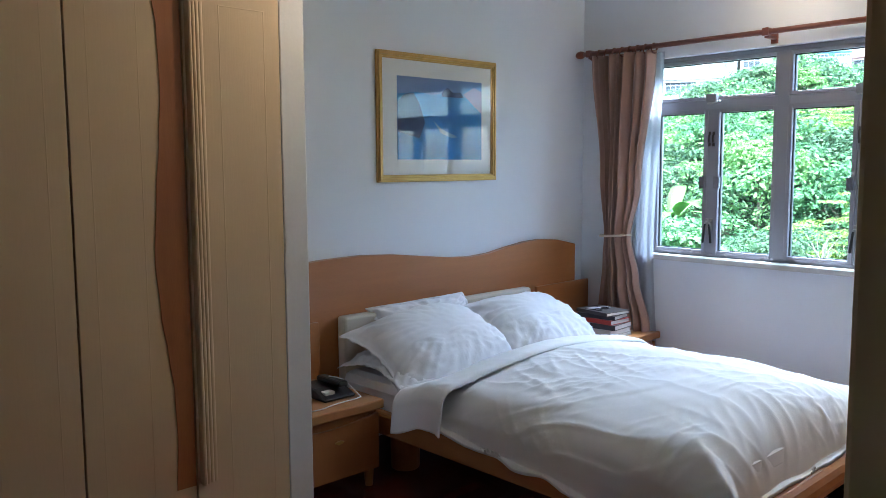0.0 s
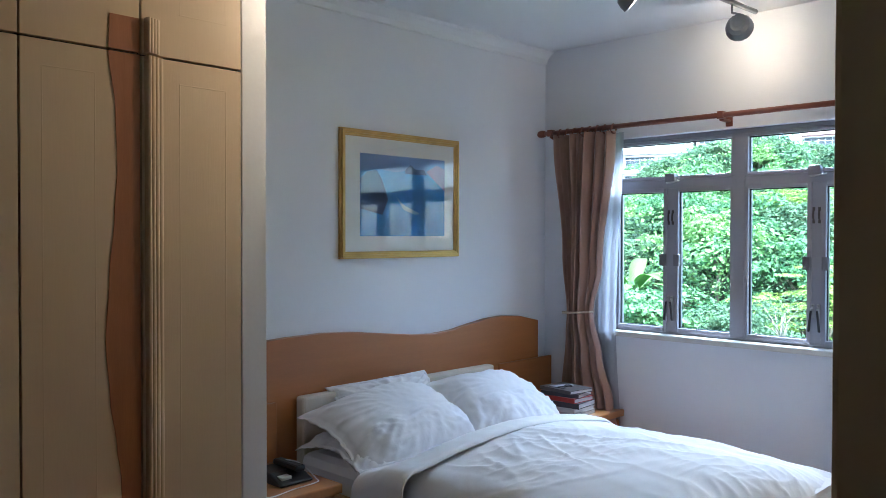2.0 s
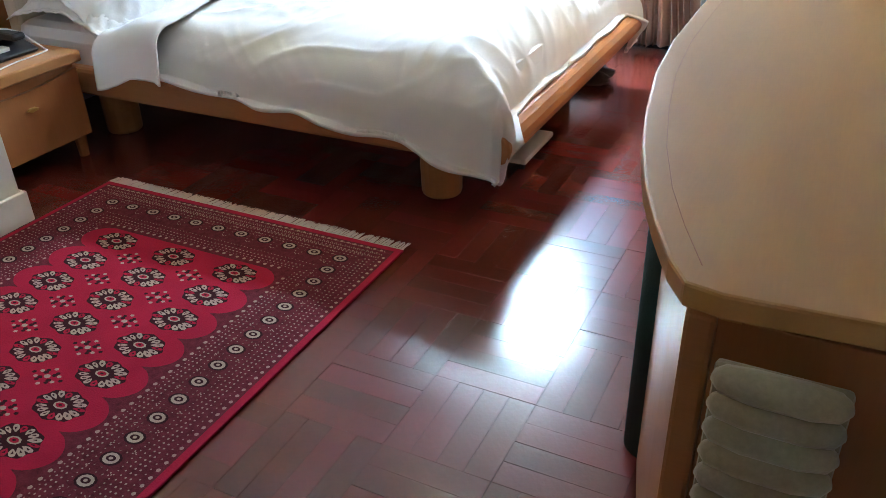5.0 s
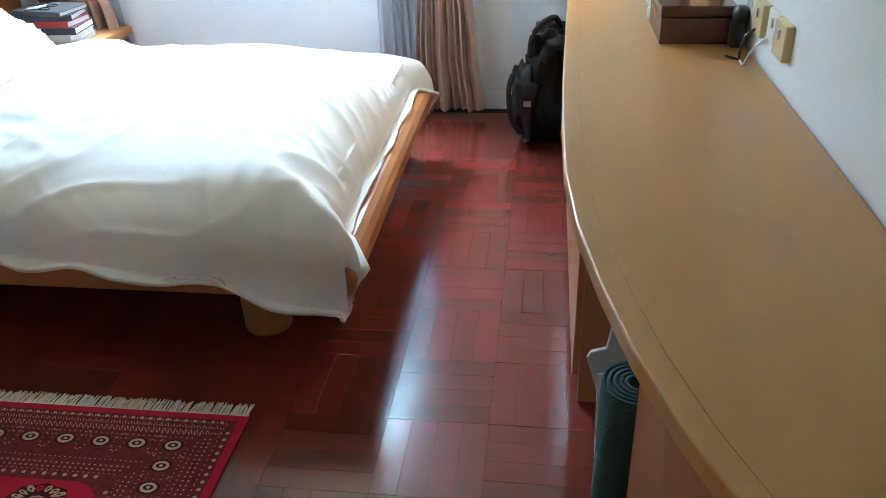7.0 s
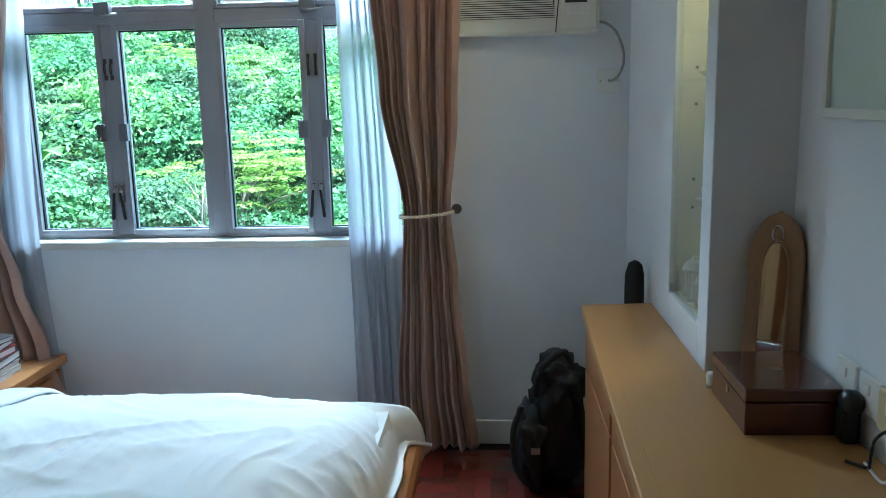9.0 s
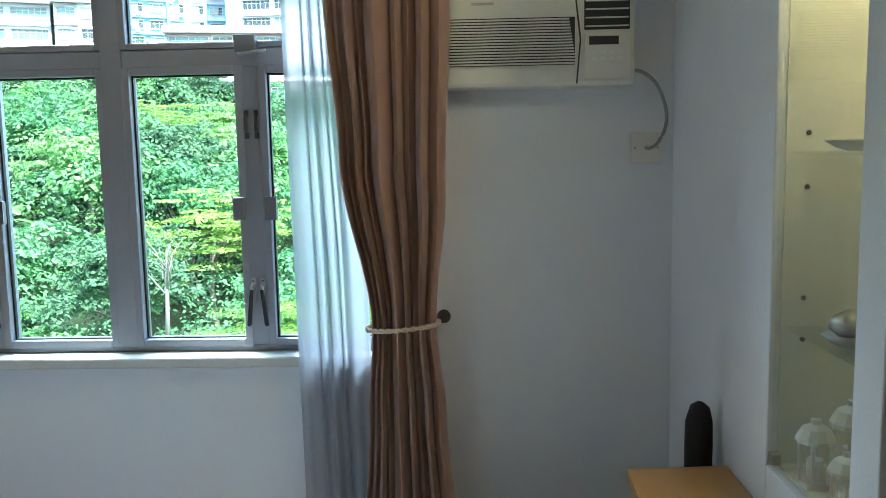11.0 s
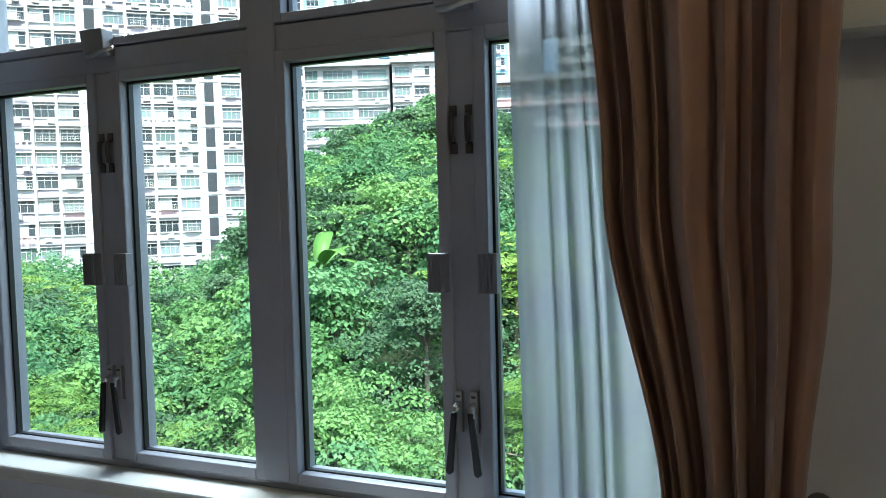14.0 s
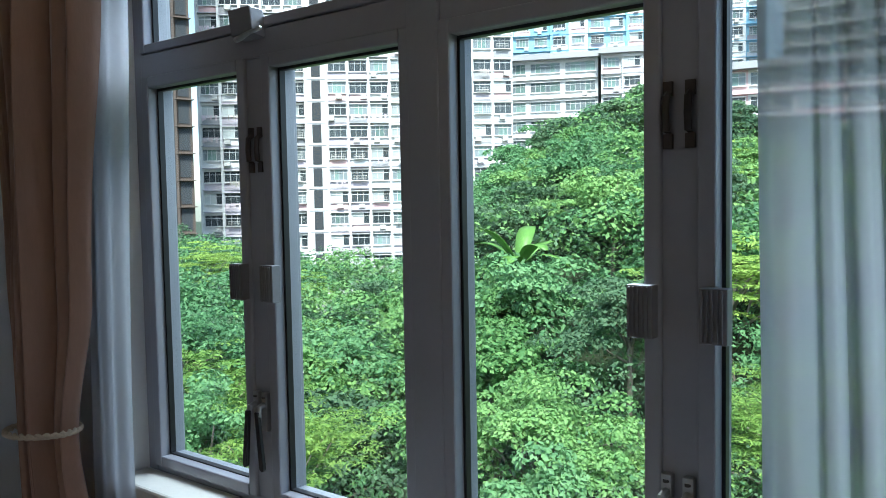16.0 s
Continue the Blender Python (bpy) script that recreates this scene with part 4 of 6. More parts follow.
for i in range(150):
    t = i / 149 * 2 * math.pi * 5
    pts.append((2.7 + (0.015 + 0.0085 * t / math.pi / 2) * math.cos(t), -2.72 + (0.015 + 0.0085 * t / math.pi / 2) * math.sin(t)))
lo = [bm.verts.new((x, y, 0.0)) for x, y in pts]
hi = [bm.verts.new((x, y, 0.525)) for x, y in pts]
for i in range(149):
    bm.faces.new((lo[i], lo[i + 1], hi[i + 1], hi[i]))
part("roll", bm, M_TEAL, ym, solid=0.006, smooth=True)
pp = thing("papers", (2.72, -2.6, 0), "folded white papers standing behind the rolled mat", "papers")
part("sheet", box(2.672, 2.79, -2.6, -2.596, 0.0, 0.62), M_PAPER, pp, bevel=0.001)
bm = extrude_outline([(2.69, 0.3), (2.655, 0.41), (2.632, 0.485), (2.638, 0.497), (2.662, 0.505), (2.668, 0.548), (2.7, 0.56), (2.74, 0.4)], "y", -2.614, -2.606)
part("folded_sheet", bm, M_PAPER, pp, "folded white paper sticking out", bevel=0.002)
part("envelope", extrude_outline([(2.66, 0.2), (2.65, 0.46), (2.72, 0.475), (2.73, 0.2)], "y", -2.624, -2.618), M_PAPER, pp, bevel=0.001)

# ---- things on the table ----
bx = thing("jewellery_box", (2.94, -1.46, DESK_Z), "polished mahogany box with a hinged lid", "box")
part("body", box(2.836, 3.02, -1.575, -1.335, DESK_Z, DESK_Z + 0.066), M_MAHOG, bx, bevel=0.003)
part("lid", box(2.834, 3.022, -1.577, -1.333, DESK_Z + 0.068, DESK_Z + 0.095), M_MAHOG, bx, bevel=0.004)
part("escutcheon", box(2.8335, 2.8345, -1.46, -1.45, DESK_Z + 0.045, DESK_Z + 0.06), M_GOLD, bx)
part("nameplate", box(2.925, 2.945, -1.46, -1.445, DESK_Z + 0.095, DESK_Z + 0.0958), M_STEEL, bx)
sk = thing("black_plug", (3.04, -1.6, DESK_Z), "round black adaptor plugged in behind the box", "plug")
bm = box(3.0, 3.038, -1.622, -1.585, DESK_Z + 0.001, 0.79)
part("body", bm, M_PLASTIC_B, sk, bevel=0.01)
part("plug", tube([(3.039, -1.604, 0.8), (3.03, -1.604, 0.8), (3.015, -1.604, 0.8), (3.005, -1.604, 0.8)], [0.018, 0.024, 0.025, 0.018], 14), M_PLASTIC_B, sk, smooth=True)

mr = thing("arched_mirror", (2.98, -1.27, DESK_Z), "carved pale wood gothic arch mirror leaning on the wall", "mirror")


def arch(w, h, n=12):
    out = [(-w / 2, 0), (w / 2, 0), (w / 2, h * 0.72)]
    out += [(w / 2 * math.cos(t) * (1 - 0.12 * math.sin(t)), h * 0.72 + h * 0.28 * math.sin(t) ** 0.8) for t in (math.pi / 2 * k / n for k in range(1, n))]
    out += [(0, h * 1.02)]
    out += [(-x, z) for x, z in reversed(out[3:-1])] + [(-w / 2, h * 0.72)]
    return out


lean = pose(2.976, -1.28, DESK_Z, -7, 0, -31)
bm = extrude_outline(arch(0.122, 0.392), "y", -0.012, 0.012)
bm.transform(lean)
part("frame", bm, M_OAKM, mr, bevel=0.004)
bm = extrude_outline([(x, z + 0.05) for x, z in arch(0.056, 0.275)], "y", -0.0145, -0.0125)
bm.transform(lean)
part("glass", bm, M_MIRROR, mr, "silvered mirror glass")
bm = tube([lean @ Vector((x, -0.014, z + 0.05)) for x, z in arch(0.062, 0.281) + [arch(0.062, 0.281)[0]]], 0.004, 6, cap=False)
part("beading", bm, M_OAKM, mr)
bm = tube([lean @ Vector((0.012 * math.cos(t), -0.014, 0.345 + 0.018 * math.sin(t))) for t in (2 * math.pi * k / 12 for k in range(13))], 0.003, 6, cap=False)
part("trefoil", bm, M_MIRROR, mr)
vs = thing("small_jar", (2.835, -1.29, DESK_Z), "tiny white jar beside the wooden box", "jar")
part("body", lathe([(0.012, 0), (0.013, 0.01), (0.013, 0.03), (0.009, 0.034)], (2.845, -1.3, DESK_Z), 12), M_SOCKET, vs, smooth=True)

for k, (y, mt_) in enumerate(((-1.53, M_SOCKET), (-1.63, M_SOCKET), (-1.73, M_SOCKET_Y), (-1.83, M_SOCKET), (-1.93, M_SOCKET_Y))):
    so = thing("wall_socket", (RX, y, 0.82), "yellowed plastic wall socket above the table" if mt_ is M_SOCKET_Y else "white plastic wall socket above the table", "socket", "table sockets")
    part("plate", box(RX - (0.02 if mt_ is M_SOCKET_Y else 0.01), RX, y - 0.043, y + 0.043, 0.785, 0.86), mt_, so, bevel=0.003)
    part("switch", box(RX - (0.025 if mt_ is M_SOCKET_Y else 0.014), RX - 0.008, y - 0.006, y + 0.006, 0.825, 0.845), M_SOCKET, so, bevel=0.001)
cb = thing("power_cable", (3.03, -1.75, DESK_Z), "thin dark and white cables below the sockets", "cable")
part("wire", tube(bend([(3.035, -1.73, 0.8), (3.01, -1.73, 0.78), (3.0, -1.74, 0.74), (3.005, -1.72, 0.724), (2.98, -1.69, 0.723)]), 0.003, 6), M_PLASTIC_B, cb, smooth=True)
part("wire", tube(bend([(3.035, -1.82, 0.8), (3.005, -1.82, 0.77), (3.0, -1.79, 0.73), (3.01, -1.7, 0.724)]), 0.003, 6), M_PAPER, cb, smooth=True)

# ---- second picture ----
p2 = thing("framed_picture", (RX, -1.68, 1.7), "white framed dark print on the side wall", "picture")
bm = bmesh.new()
for q in ((-2.0, -1.357, 1.325, 1.345), (-2.0, -1.357, 2.0, 2.02), (-2.0, -1.98, 1.345, 2.0), (-1.377, -1.357, 1.345, 2.0)):
    box(RX - 0.022, RX - 0.001, q[0], q[1], q[2], q[3], bm)
part("frame", bm, M_AC, p2, bevel=0.002)
part("mount", box(RX - 0.012, RX - 0.001, -1.98, -1.377, 1.345, 2.0), M_MOUNT, p2)
part("print", box(RX - 0.014, RX - 0.012, -1.9, -1.42, 1.56, 1.9), material("dark_print", (0.06, 0.05, 0.045), 0.6, vary=0.6, scale=9, fine=50, bump=0), p2, "dark brown print")
g = part("glazing", box(RX - 0.018, RX - 0.0165, -1.98, -1.377, 1.345, 2.0), M_GLASS, p2)
g.visible_shadow = False

# ---- display niche ----
dc = thing("display_case", (2.99, -0.93, NZ0), "lit display niche with glass door and shelves", "display case")
bm = box(NX + 0.02, 3.128, NY0, NY0 + 0.004, NZ0, NZ1)
box(NX + 0.02, 3.128, NY1 - 0.004, NY1, NZ0, NZ1, bm)
box(3.124, 3.128, NY0 + 0.004, NY1 - 0.004, NZ0, NZ1, bm)
box(NX + 0.02, 3.124, NY0 + 0.004, NY1 - 0.004, NZ0, NZ0 + 0.004, bm)
box(NX + 0.02, 3.124, NY0 + 0.004, NY1 - 0.004, NZ1 - 0.004, NZ1, bm)
part("lining", bm, M_CASEIN, dc, "cream lacquered lining")
for zz in (1.08, 1.41, 1.78):
    g = part("shelf", box(NX + 0.03, 3.12, NY0 + 0.006, NY1 - 0.006, zz, zz + 0.006), M_CASEGLASS, dc, "clear glass shelf")
g = part("door", box(NX + 0.008, NX + 0.012, NY0 + 0.003, NY1 - 0.003, NZ0 + 0.003, NZ1 - 0.003), M_CASEGLASS, dc, "clear glass door")
g.visible_shadow = False
for zz in (NZ0 + 0.01, NZ1 - 0.03):
    part("hinge", box(NX + 0.002, NX + 0.018, NY1 - 0.03, NY1 - 0.006, zz, zz + 0.02), M_STEEL, g)
# peg holes as solid dark discs, the shade inside them put into the colour
for zz in (1.06, 1.14, 1.35, 1.45, 1.75):
    for x in (NX + 0.06,):
        part("peg_hole", tube([(x, NY1 - 0.0045, zz), (x, NY1 - 0.006, zz)], 0.005, 8), M_GAP, dc)
part("downlight", lathe([(0.03, 0), (0.034, 0.003), (0.034, 0.01)], (2.99, -0.93, NZ1 - 0.015), 16), M_BULB, dc, "small warm downlight")


def lantern(x, y, z, s):
    ln = thing("lantern", (x, y, z), "small white metal lantern with a domed top", "lantern", "white lanterns")
    part("base", lathe([(0.032 * s, 0), (0.032 * s, 0.012 * s)], (x, y, z), 6), M_SOCKET, ln)
    for k in range(6):
        a = 2 * math.pi * k / 6
        part("post", tube([(x + 0.028 * s * math.cos(a), y + 0.028 * s * math.sin(a), z + 0.01 * s), (x + 0.028 * s * math.cos(a), y + 0.028 * s * math.sin(a), z + 0.085 * s)], 0.004 * s, 6), M_SOCKET, ln)
    part("roof", lathe([(0.034 * s, 0.083 * s), (0.034 * s, 0.09 * s), (0.024 * s, 0.108 * s), (0.009 * s, 0.116 * s), (0.009 * s, 0.124 * s)], (x, y, z), 12), M_SOCKET, ln)
    part("candle", lathe([(0.014 * s, 0.012 * s), (0.014 * s, 0.05 * s)], (x, y, z), 10), M_PAPER, ln)


lantern(2.903, -1.0, NZ0 + 0.004, 0.9)
lantern(2.905, -0.87, NZ0 + 0.004, 1.0)
lantern(2.985, -0.84, NZ0 + 0.004, 1.2)
for x, y, z, r, mt_, nm in ((2.93, -0.93, 1.086, 0.045, M_STEEL, "pewter"), (2.945, -0.92, 1.416, 0.06, M_SOCKET, "white"), (2.95, -0.92, 1.786, 0.055, M_SOCKET, "white")):
    pt = thing("dish", (x, y, z), "small " + nm + " dish on a glass shelf", "dish", "shelf dishes")
    part("bowl", lathe([(r * 0.4, 0), (r * 0.7, 0.006), (r, 0.018), (r * 0.96, 0.018), (r * 0.6, 0.009)], (x, y, z), 20), mt_, pt, smooth=True)
vs = thing("figurine", (2.93, -0.93, 1.104), "small dark metal ornament on a glass shelf", "ornament")
part("body", lathe([(0.02, 0), (0.034, 0.012), (0.03, 0.03), (0.015, 0.04), (0.004, 0.046)], (2.93, -0.93, 1.104), 14), M_STEEL, vs, smooth=True)
lamp("niche_lamp", "POINT", 1.7, (1.0, 0.78, 0.5), pose(2.99, -0.93, NZ1 - 0.06), 0.025)

# ---- air conditioner and its socket ----
ac = thing("air_conditioner", (2.44, 0, 1.6), "off-white window air conditioner built into the wall", "air conditioner")
AX0, AX1, AZ0c, AZ1c = 2.14, 2.737, 1.598, 2.0
part("casing", box(AX0, AX1, -0.078, -0.001, AZ0c, AZ1c), M_AC, ac, bevel=0.012)
part("grille_backing", box(AX0 + 0.02, 2.575, -0.0805, -0.078, 1.655, 1.78), M_AC_DARK, ac)
for k in range(16):
    z = 1.657 + k * 0.0077
    part("slat", box(AX0 + 0.02, 2.574 - 0.0012 * (k - 3) * (k > 3), -0.0855, -0.0805, z, z + 0.004), M_AC, ac)
part("outlet_backing", box(2.6, 2.72, -0.0815, -0.078, 1.745, 1.97), M_AC_DARK, ac)
for k in range(10):
    z = 1.752 + k * 0.022
    bm = box(2.603, 2.717, -0.086, -0.081, z, z + 0.0035)
    part("louvre", bm, M_AC, ac)
part("control_panel", box(2.6, 2.725, -0.086, -0.078, 1.615, 1.735), M_AC, ac, bevel=0.003)
part("display", box(2.612, 2.69, -0.0875, -0.086, 1.705, 1.727), M_PLASTIC_B, ac, "black display strip")
for k in range(8):
    part("button", box(2.62 + (k % 4) * 0.022, 2.634 + (k % 4) * 0.022, -0.0885, -0.086, 1.665 + (k // 4) * 0.016, 1.674 + (k // 4) * 0.016), M_SOCKET, ac)
part("badge", box(2.3, 2.36, -0.0795, -0.078, 1.815, 1.822), M_STEEL, ac, "small plain grey maker's plate")
part("seam", extrude_outline([(2.578, 1.605), (2.582, 1.605), (2.592, 1.72), (2.577, 1.85), (2.577, 1.995), (2.573, 1.995), (2.573, 1.85), (2.588, 1.72)], "y", -0.0805, -0.078), M_AC_DARK, ac)
so = thing("wall_socket", (2.784, 0, 1.43), "white plastic wall socket under the air conditioner", "socket")
part("plate", box(2.738, 2.826, -0.011, 0, 1.388, 1.474), M_SOCKET, so, bevel=0.003)
for x in (2.75, 2.814):
    part("screw", tube([(x, -0.011, 1.431), (x, -0.013, 1.431)], 0.004, 8), M_STEEL, so)
cb = thing("cable", (2.76, -0.04, 1.5), "grey power cord looping from air conditioner to socket", "cable")
part("cord", tube(bend([(2.735, -0.05, 1.64), (2.765, -0.05, 1.632), (2.8, -0.05, 1.6), (2.825, -0.045, 1.54), (2.828, -0.04, 1.49), (2.81, -0.03, 1.445), (2.79, -0.025, 1.43), (2.78, -0.012, 1.431)]), 0.005, 8), material("grey_cord", (0.3, 0.29, 0.27), 0.5), cb, smooth=True)

# ---- rucksack and dark case ----
bg = thing("rucksack", (2.55, -0.35, 0), "black fabric rucksack slumped against the table end", "bag")


def blob(cx, cy, cz, sx, sy, sz, seed, amt=0.24):
    bm = bmesh.new()
    bmesh.ops.create_icosphere(bm, subdivisions=4, radius=1)
    for v in bm.verts:
        p = v.co.copy()
        q = Vector([math.copysign(abs(c) ** 0.85, c) for c in p])
        k = 1 + amt * noise.noise(p * 2.2 + Vector((seed, 0, 0))) + 0.13 * noise.noise(p * 5 + Vector((seed, 4, 0))) - 0.08 * max(0, 1 - 3.5 * abs(noise.noise(p * 3.2 + Vector((seed, 9, 2))))) + 0.02 * noise.noise(p * 13)
        v.co = Vector((cx + q.x * sx * k, cy + q.y * sy * k, max(0.003, cz + q.z * sz * k)))
    return bm


part("body", blob(2.57, -0.33, 0.22, 0.105, 0.135, 0.235, 2.0, 0.34), M_BLACK, bg, smooth=True)
part("pocket", blob(2.475, -0.4, 0.165, 0.06, 0.09, 0.15, 5.0, 0.34), M_BLACK, bg, smooth=True)
part("top_flap", blob(2.58, -0.36, 0.4, 0.085, 0.11, 0.085, 8.0, 0.4), M_BLACK, bg, smooth=True)
part("strap", tube(bend([(2.49, -0.45, 0.37), (2.5, -0.47, 0.46), (2.54, -0.46, 0.51), (2.585, -0.44, 0.525), (2.61, -0.42, 0.48)]), 0.012, 8), M_BLACK, bg, smooth=True)
part("strap", tube(bend([(2.44, -0.46, 0.34), (2.41, -0.48, 0.25), (2.42, -0.48, 0.12), (2.46, -0.46, 0.05)]), 0.011, 8), M_BLACK, bg, smooth=True)
part("buckle", box(2.47, 2.5, -0.5, -0.49, 0.18, 0.2), M_STEEL, bg, "grey buckle")
tw = thing("umbrella_case", (2.81, -0.45, 0), "tall black padded case standing behind the table end", "case")
part("body", tube([(2.81, -0.47, 0.0), (2.81, -0.47, 0.74), (2.81, -0.47, 0.8), (2.812, -0.47, 0.835), (2.815, -0.47, 0.845)], [0.03, 0.032, 0.031, 0.022, 0.008], 14), M_BLACK, tw, smooth=True)

# ---- under the bed ----
for s, y in ((0, -0.7), (1, -0.62)):
    so = thing("shoe", (1.93, y, 0), "black leather slip-on shoe under the bed foot", "shoe", "pair of shoes")
    bm = blob(1.9, y, 0.035, 0.12, 0.035, 0.035, 3.0 + s, 0.05)
    part("upper", bm, M_PLASTIC_B, so, smooth=True)
sc = thing("bathroom_scale", (1.93, -1.5, 0), "flat white scale pushed under the bed foot", "scale")
part("plate", box(1.78, 2.0, -1.62, -1.34, 0.02, 0.04), M_PAPER, sc, bevel=0.006)
for x, y in ((1.8, -1.6), (1.98, -1.6), (1.8, -1.36), (1.98, -1.36)):
    part("foot", lathe([(0.012, 0), (0.012, 0.02)], (x, y, 0), 8), M_PLASTIC_B, sc)

# ---- ceiling track light ----
tk = thing("track_light", (1.6, -1.0, CEIL), "grey ceiling track with two round spot heads and an added third", "track light")
part("rail", tube([(1.318, -2.2, CEIL - 0.04), (1.351, -1.6, CEIL - 0.04), (1.384, -1.0, CEIL - 0.04), (1.43, -0.16, CEIL - 0.04)], 0.013, 8), M_GREYMETAL, tk)
for x, y in ((1.348, -1.65), (1.4, -0.7)):
    part("mount", lathe([(0.03, 0), (0.03, 0.03), (0.012, 0.035), (0.012, 0.05)], (x, y, CEIL - 0.05), 12), M_GREYMETAL, tk)
# the third head is unseen, added to throw warm light on the wardrobe
for k, (hx, y, aim) in enumerate(((1.45, -0.4, (1.35, 0.0, 2.35)), (1.34, -1.21, (2.3, -0.1, 1.5)), (1.22, -2.12, (0.75, -3.1, 1.9)))):
    head = Vector((hx, y, CEIL - 0.16))
    rx = 1.39 + (y + 0.89) * 0.055
    d = (Vector(aim) - head).normalized()
    part("arm", tube([(rx, y, CEIL - 0.045), (rx, y, CEIL - 0.09), (head.x + 0.02, y, CEIL - 0.11), tuple(head - d * 0.03)], 0.006, 8), M_GREYMETAL, tk, smooth=True)
    h = part("head", tube([head - d * 0.034, head - d * 0.031, head - d * 0.018, head + d * 0.006, head + d * 0.026, head + d * 0.03], [0.022, 0.036, 0.053, 0.063, 0.066, 0.06], 24, cap=True), M_GREYMETAL, tk, "round grey spot head")
    part("bulb", tube([head + d * 0.031, head + d * 0.033], [0.048, 0.046], 20), M_BULB, h, "glowing warm bulb")
    lamp("track_spot", "SPOT", (0.45, 0.12, 2.4)[k], (1.0, 0.72, 0.44), look(head + d * 0.05, Vector(aim)), 0.04, (110, 84, 110)[k], 0.8)

# ---- rug ----
M_RUG = material("rug_crimson", (0.37, 0.014, 0.045), 0.95, vary=0.2, scale=10, fine=320, bump=0.6)
M_RUG_D = material("rug_maroon", (0.13, 0.024, 0.034), 0.95, vary=0.5, scale=70, fine=320, bump=0.6)
M_RUG_B = material("rug_black", (0.045, 0.014, 0.018), 0.95, vary=0.2, fine=320, bump=0.6)
M_RUG_W = material("rug_ivory", (0.42, 0.34, 0.26), 0.95, vary=0.2, fine=320, bump=0.6)
for m in (M_RUG, M_RUG_D, M_RUG_B, M_RUG_W):
    m.node_tree.nodes["Principled BSDF"].inputs["Specular IOR Level"].default_value = 0.08
RGX0, RGX1, RGY0, RGY1 = 0.74, 1.882, -4.05, -2.262
rug = thing("rug", (1.3, -3.15, 0), "crimson hand-knotted rug with rows of octagonal medallions", "rug")
part("base", box(RGX0, RGX1, RGY0, RGY1, 0.001, 0.008), M_RUG, rug, bevel=0.002)
part("border", box(RGX0 + 0.02, RGX1 - 0.02, RGY0 + 0.02, RGY1 - 0.02, 0.008, 0.0086), M_RUG_D, rug, "dark maroon patterned border")
cols, rows_n, sp, y0r = (1.084, 1.302, 1.52), 11, 0.1178, -2.563


def octagon(cx, cy, rx, ry, n=16, wob=0.0):
    return [(cx + rx * math.cos(t) * (1 + wob * math.cos(8 * t)), cy + ry * math.sin(t) * (1 + wob * math.cos(8 * t))) for t in (2 * math.pi * k / n for k in range(n))]


def flat(bm, pts, z, mi=0):
    f = bm.faces.new([bm.verts.new((x, y, z)) for x, y in pts])
    f.material_index = mi
    f.normal_update()
    if f.normal.z < 0:
        f.normal_flip()


side = [(cols[2] + 0.062 + 0.062 * abs(math.cos(math.pi * (k - 8) / 16)) ** 0.6, y0r + 0.0589 - sp * (k + 8) / 16 + sp / 2) for k in range(16 * rows_n + 1)]
other = [(2 * cols[1] - x, y) for x, y in reversed(side)]
bm = bmesh.new()
flat(bm, side + other, 0.0092)
bmesh.ops.triangulate(bm, faces=bm.faces)
part("field", bm, M_RUG, rug, "crimson scalloped field")


def medallion():
    """An octagonal medallion: dark ground, broken ivory petals, dark knots and a red heart."""
    bm, r = bmesh.new(), random.Random(2)
    flat(bm, octagon(0, 0, 0.067, 0.045, 32, 0.06), 0, 2)
    for k in range(16):
        a = 2 * math.pi * (k + 0.5) / 16
        u, w = Vector((math.cos(a) * 1.5, math.sin(a))), Vector((-math.sin(a) * 1.5, math.cos(a)))
        r0, r1, h1 = 0.02 + r.uniform(0, 0.003), 0.038 + r.uniform(-0.002, 0.004), 0.0056 + r.uniform(-0.001, 0.001)
        flat(bm, [tuple(u * r0 + w * 0.0012), tuple(u * (r0 + 0.009) + w * h1), tuple(u * r1 + w * h1 * 0.8), tuple(u * (r1 + 0.003)), tuple(u * r1 - w * h1 * 0.8), tuple(u * (r0 + 0.009) - w * h1), tuple(u * r0 - w * 0.0012)], 0.0005, 1 if k % 4 else 0)
        flat(bm, [tuple(u * 0.028 + w * 0.001), tuple(u * 0.035 + w * 0.0024), tuple(u * 0.036 - w * 0.0024)], 0.0008, 2)
    for x, y in ((0.026, 0), (-0.026, 0), (0, 0.017), (0, -0.017)):
        flat(bm, octagon(x, y, 0.012 if x else 0.009, 0.006 if x else 0.009, 6), 0.0008, 2)
    flat(bm, octagon(0, 0, 0.019, 0.011, 8), 0.0009, 1)
    flat(bm, octagon(0, 0, 0.013, 0.0075, 8), 0.0011, 0)
    flat(bm, octagon(0, 0, 0.005, 0.003, 6), 0.0013, 2)
    return mesh_of("medallion", bm, [M_RUG, M_RUG_W, M_RUG_B])


def place(name, me, parent, x, y, z, turn=0.0):
    ob = new(name, me)
    ob.parent = parent
    ob.location = Vector((x, y, z)) - world_of(parent)
    ob.rotation_euler.z = turn
    return ob


med = medallion()
for c in cols:
    for r in range(rows_n):
        place("medallion", med, rug, c, y0r - r * sp, 0.0098)
bm = bmesh.new()
for k in range(12):
    a = 2 * math.pi * k / 12
    q = 1.0 if k % 3 else 1.35
    flat(bm, octagon(0.031 * q * math.cos(a), 0.02 * q * math.sin(a), 0.0065, 0.005, 5), 0.0001 * (k % 2), 0 if k % 2 else 1)
for x, y in ((0.014, 0.009), (-0.014, 0.009), (0.014, -0.009), (-0.014, -0.009)):
    flat(bm, octagon(x, y, 0.008, 0.006, 5), 0.0002, 1)
flat(bm, octagon(0, 0, 0.009, 0.007, 6), 0.0003, 0)
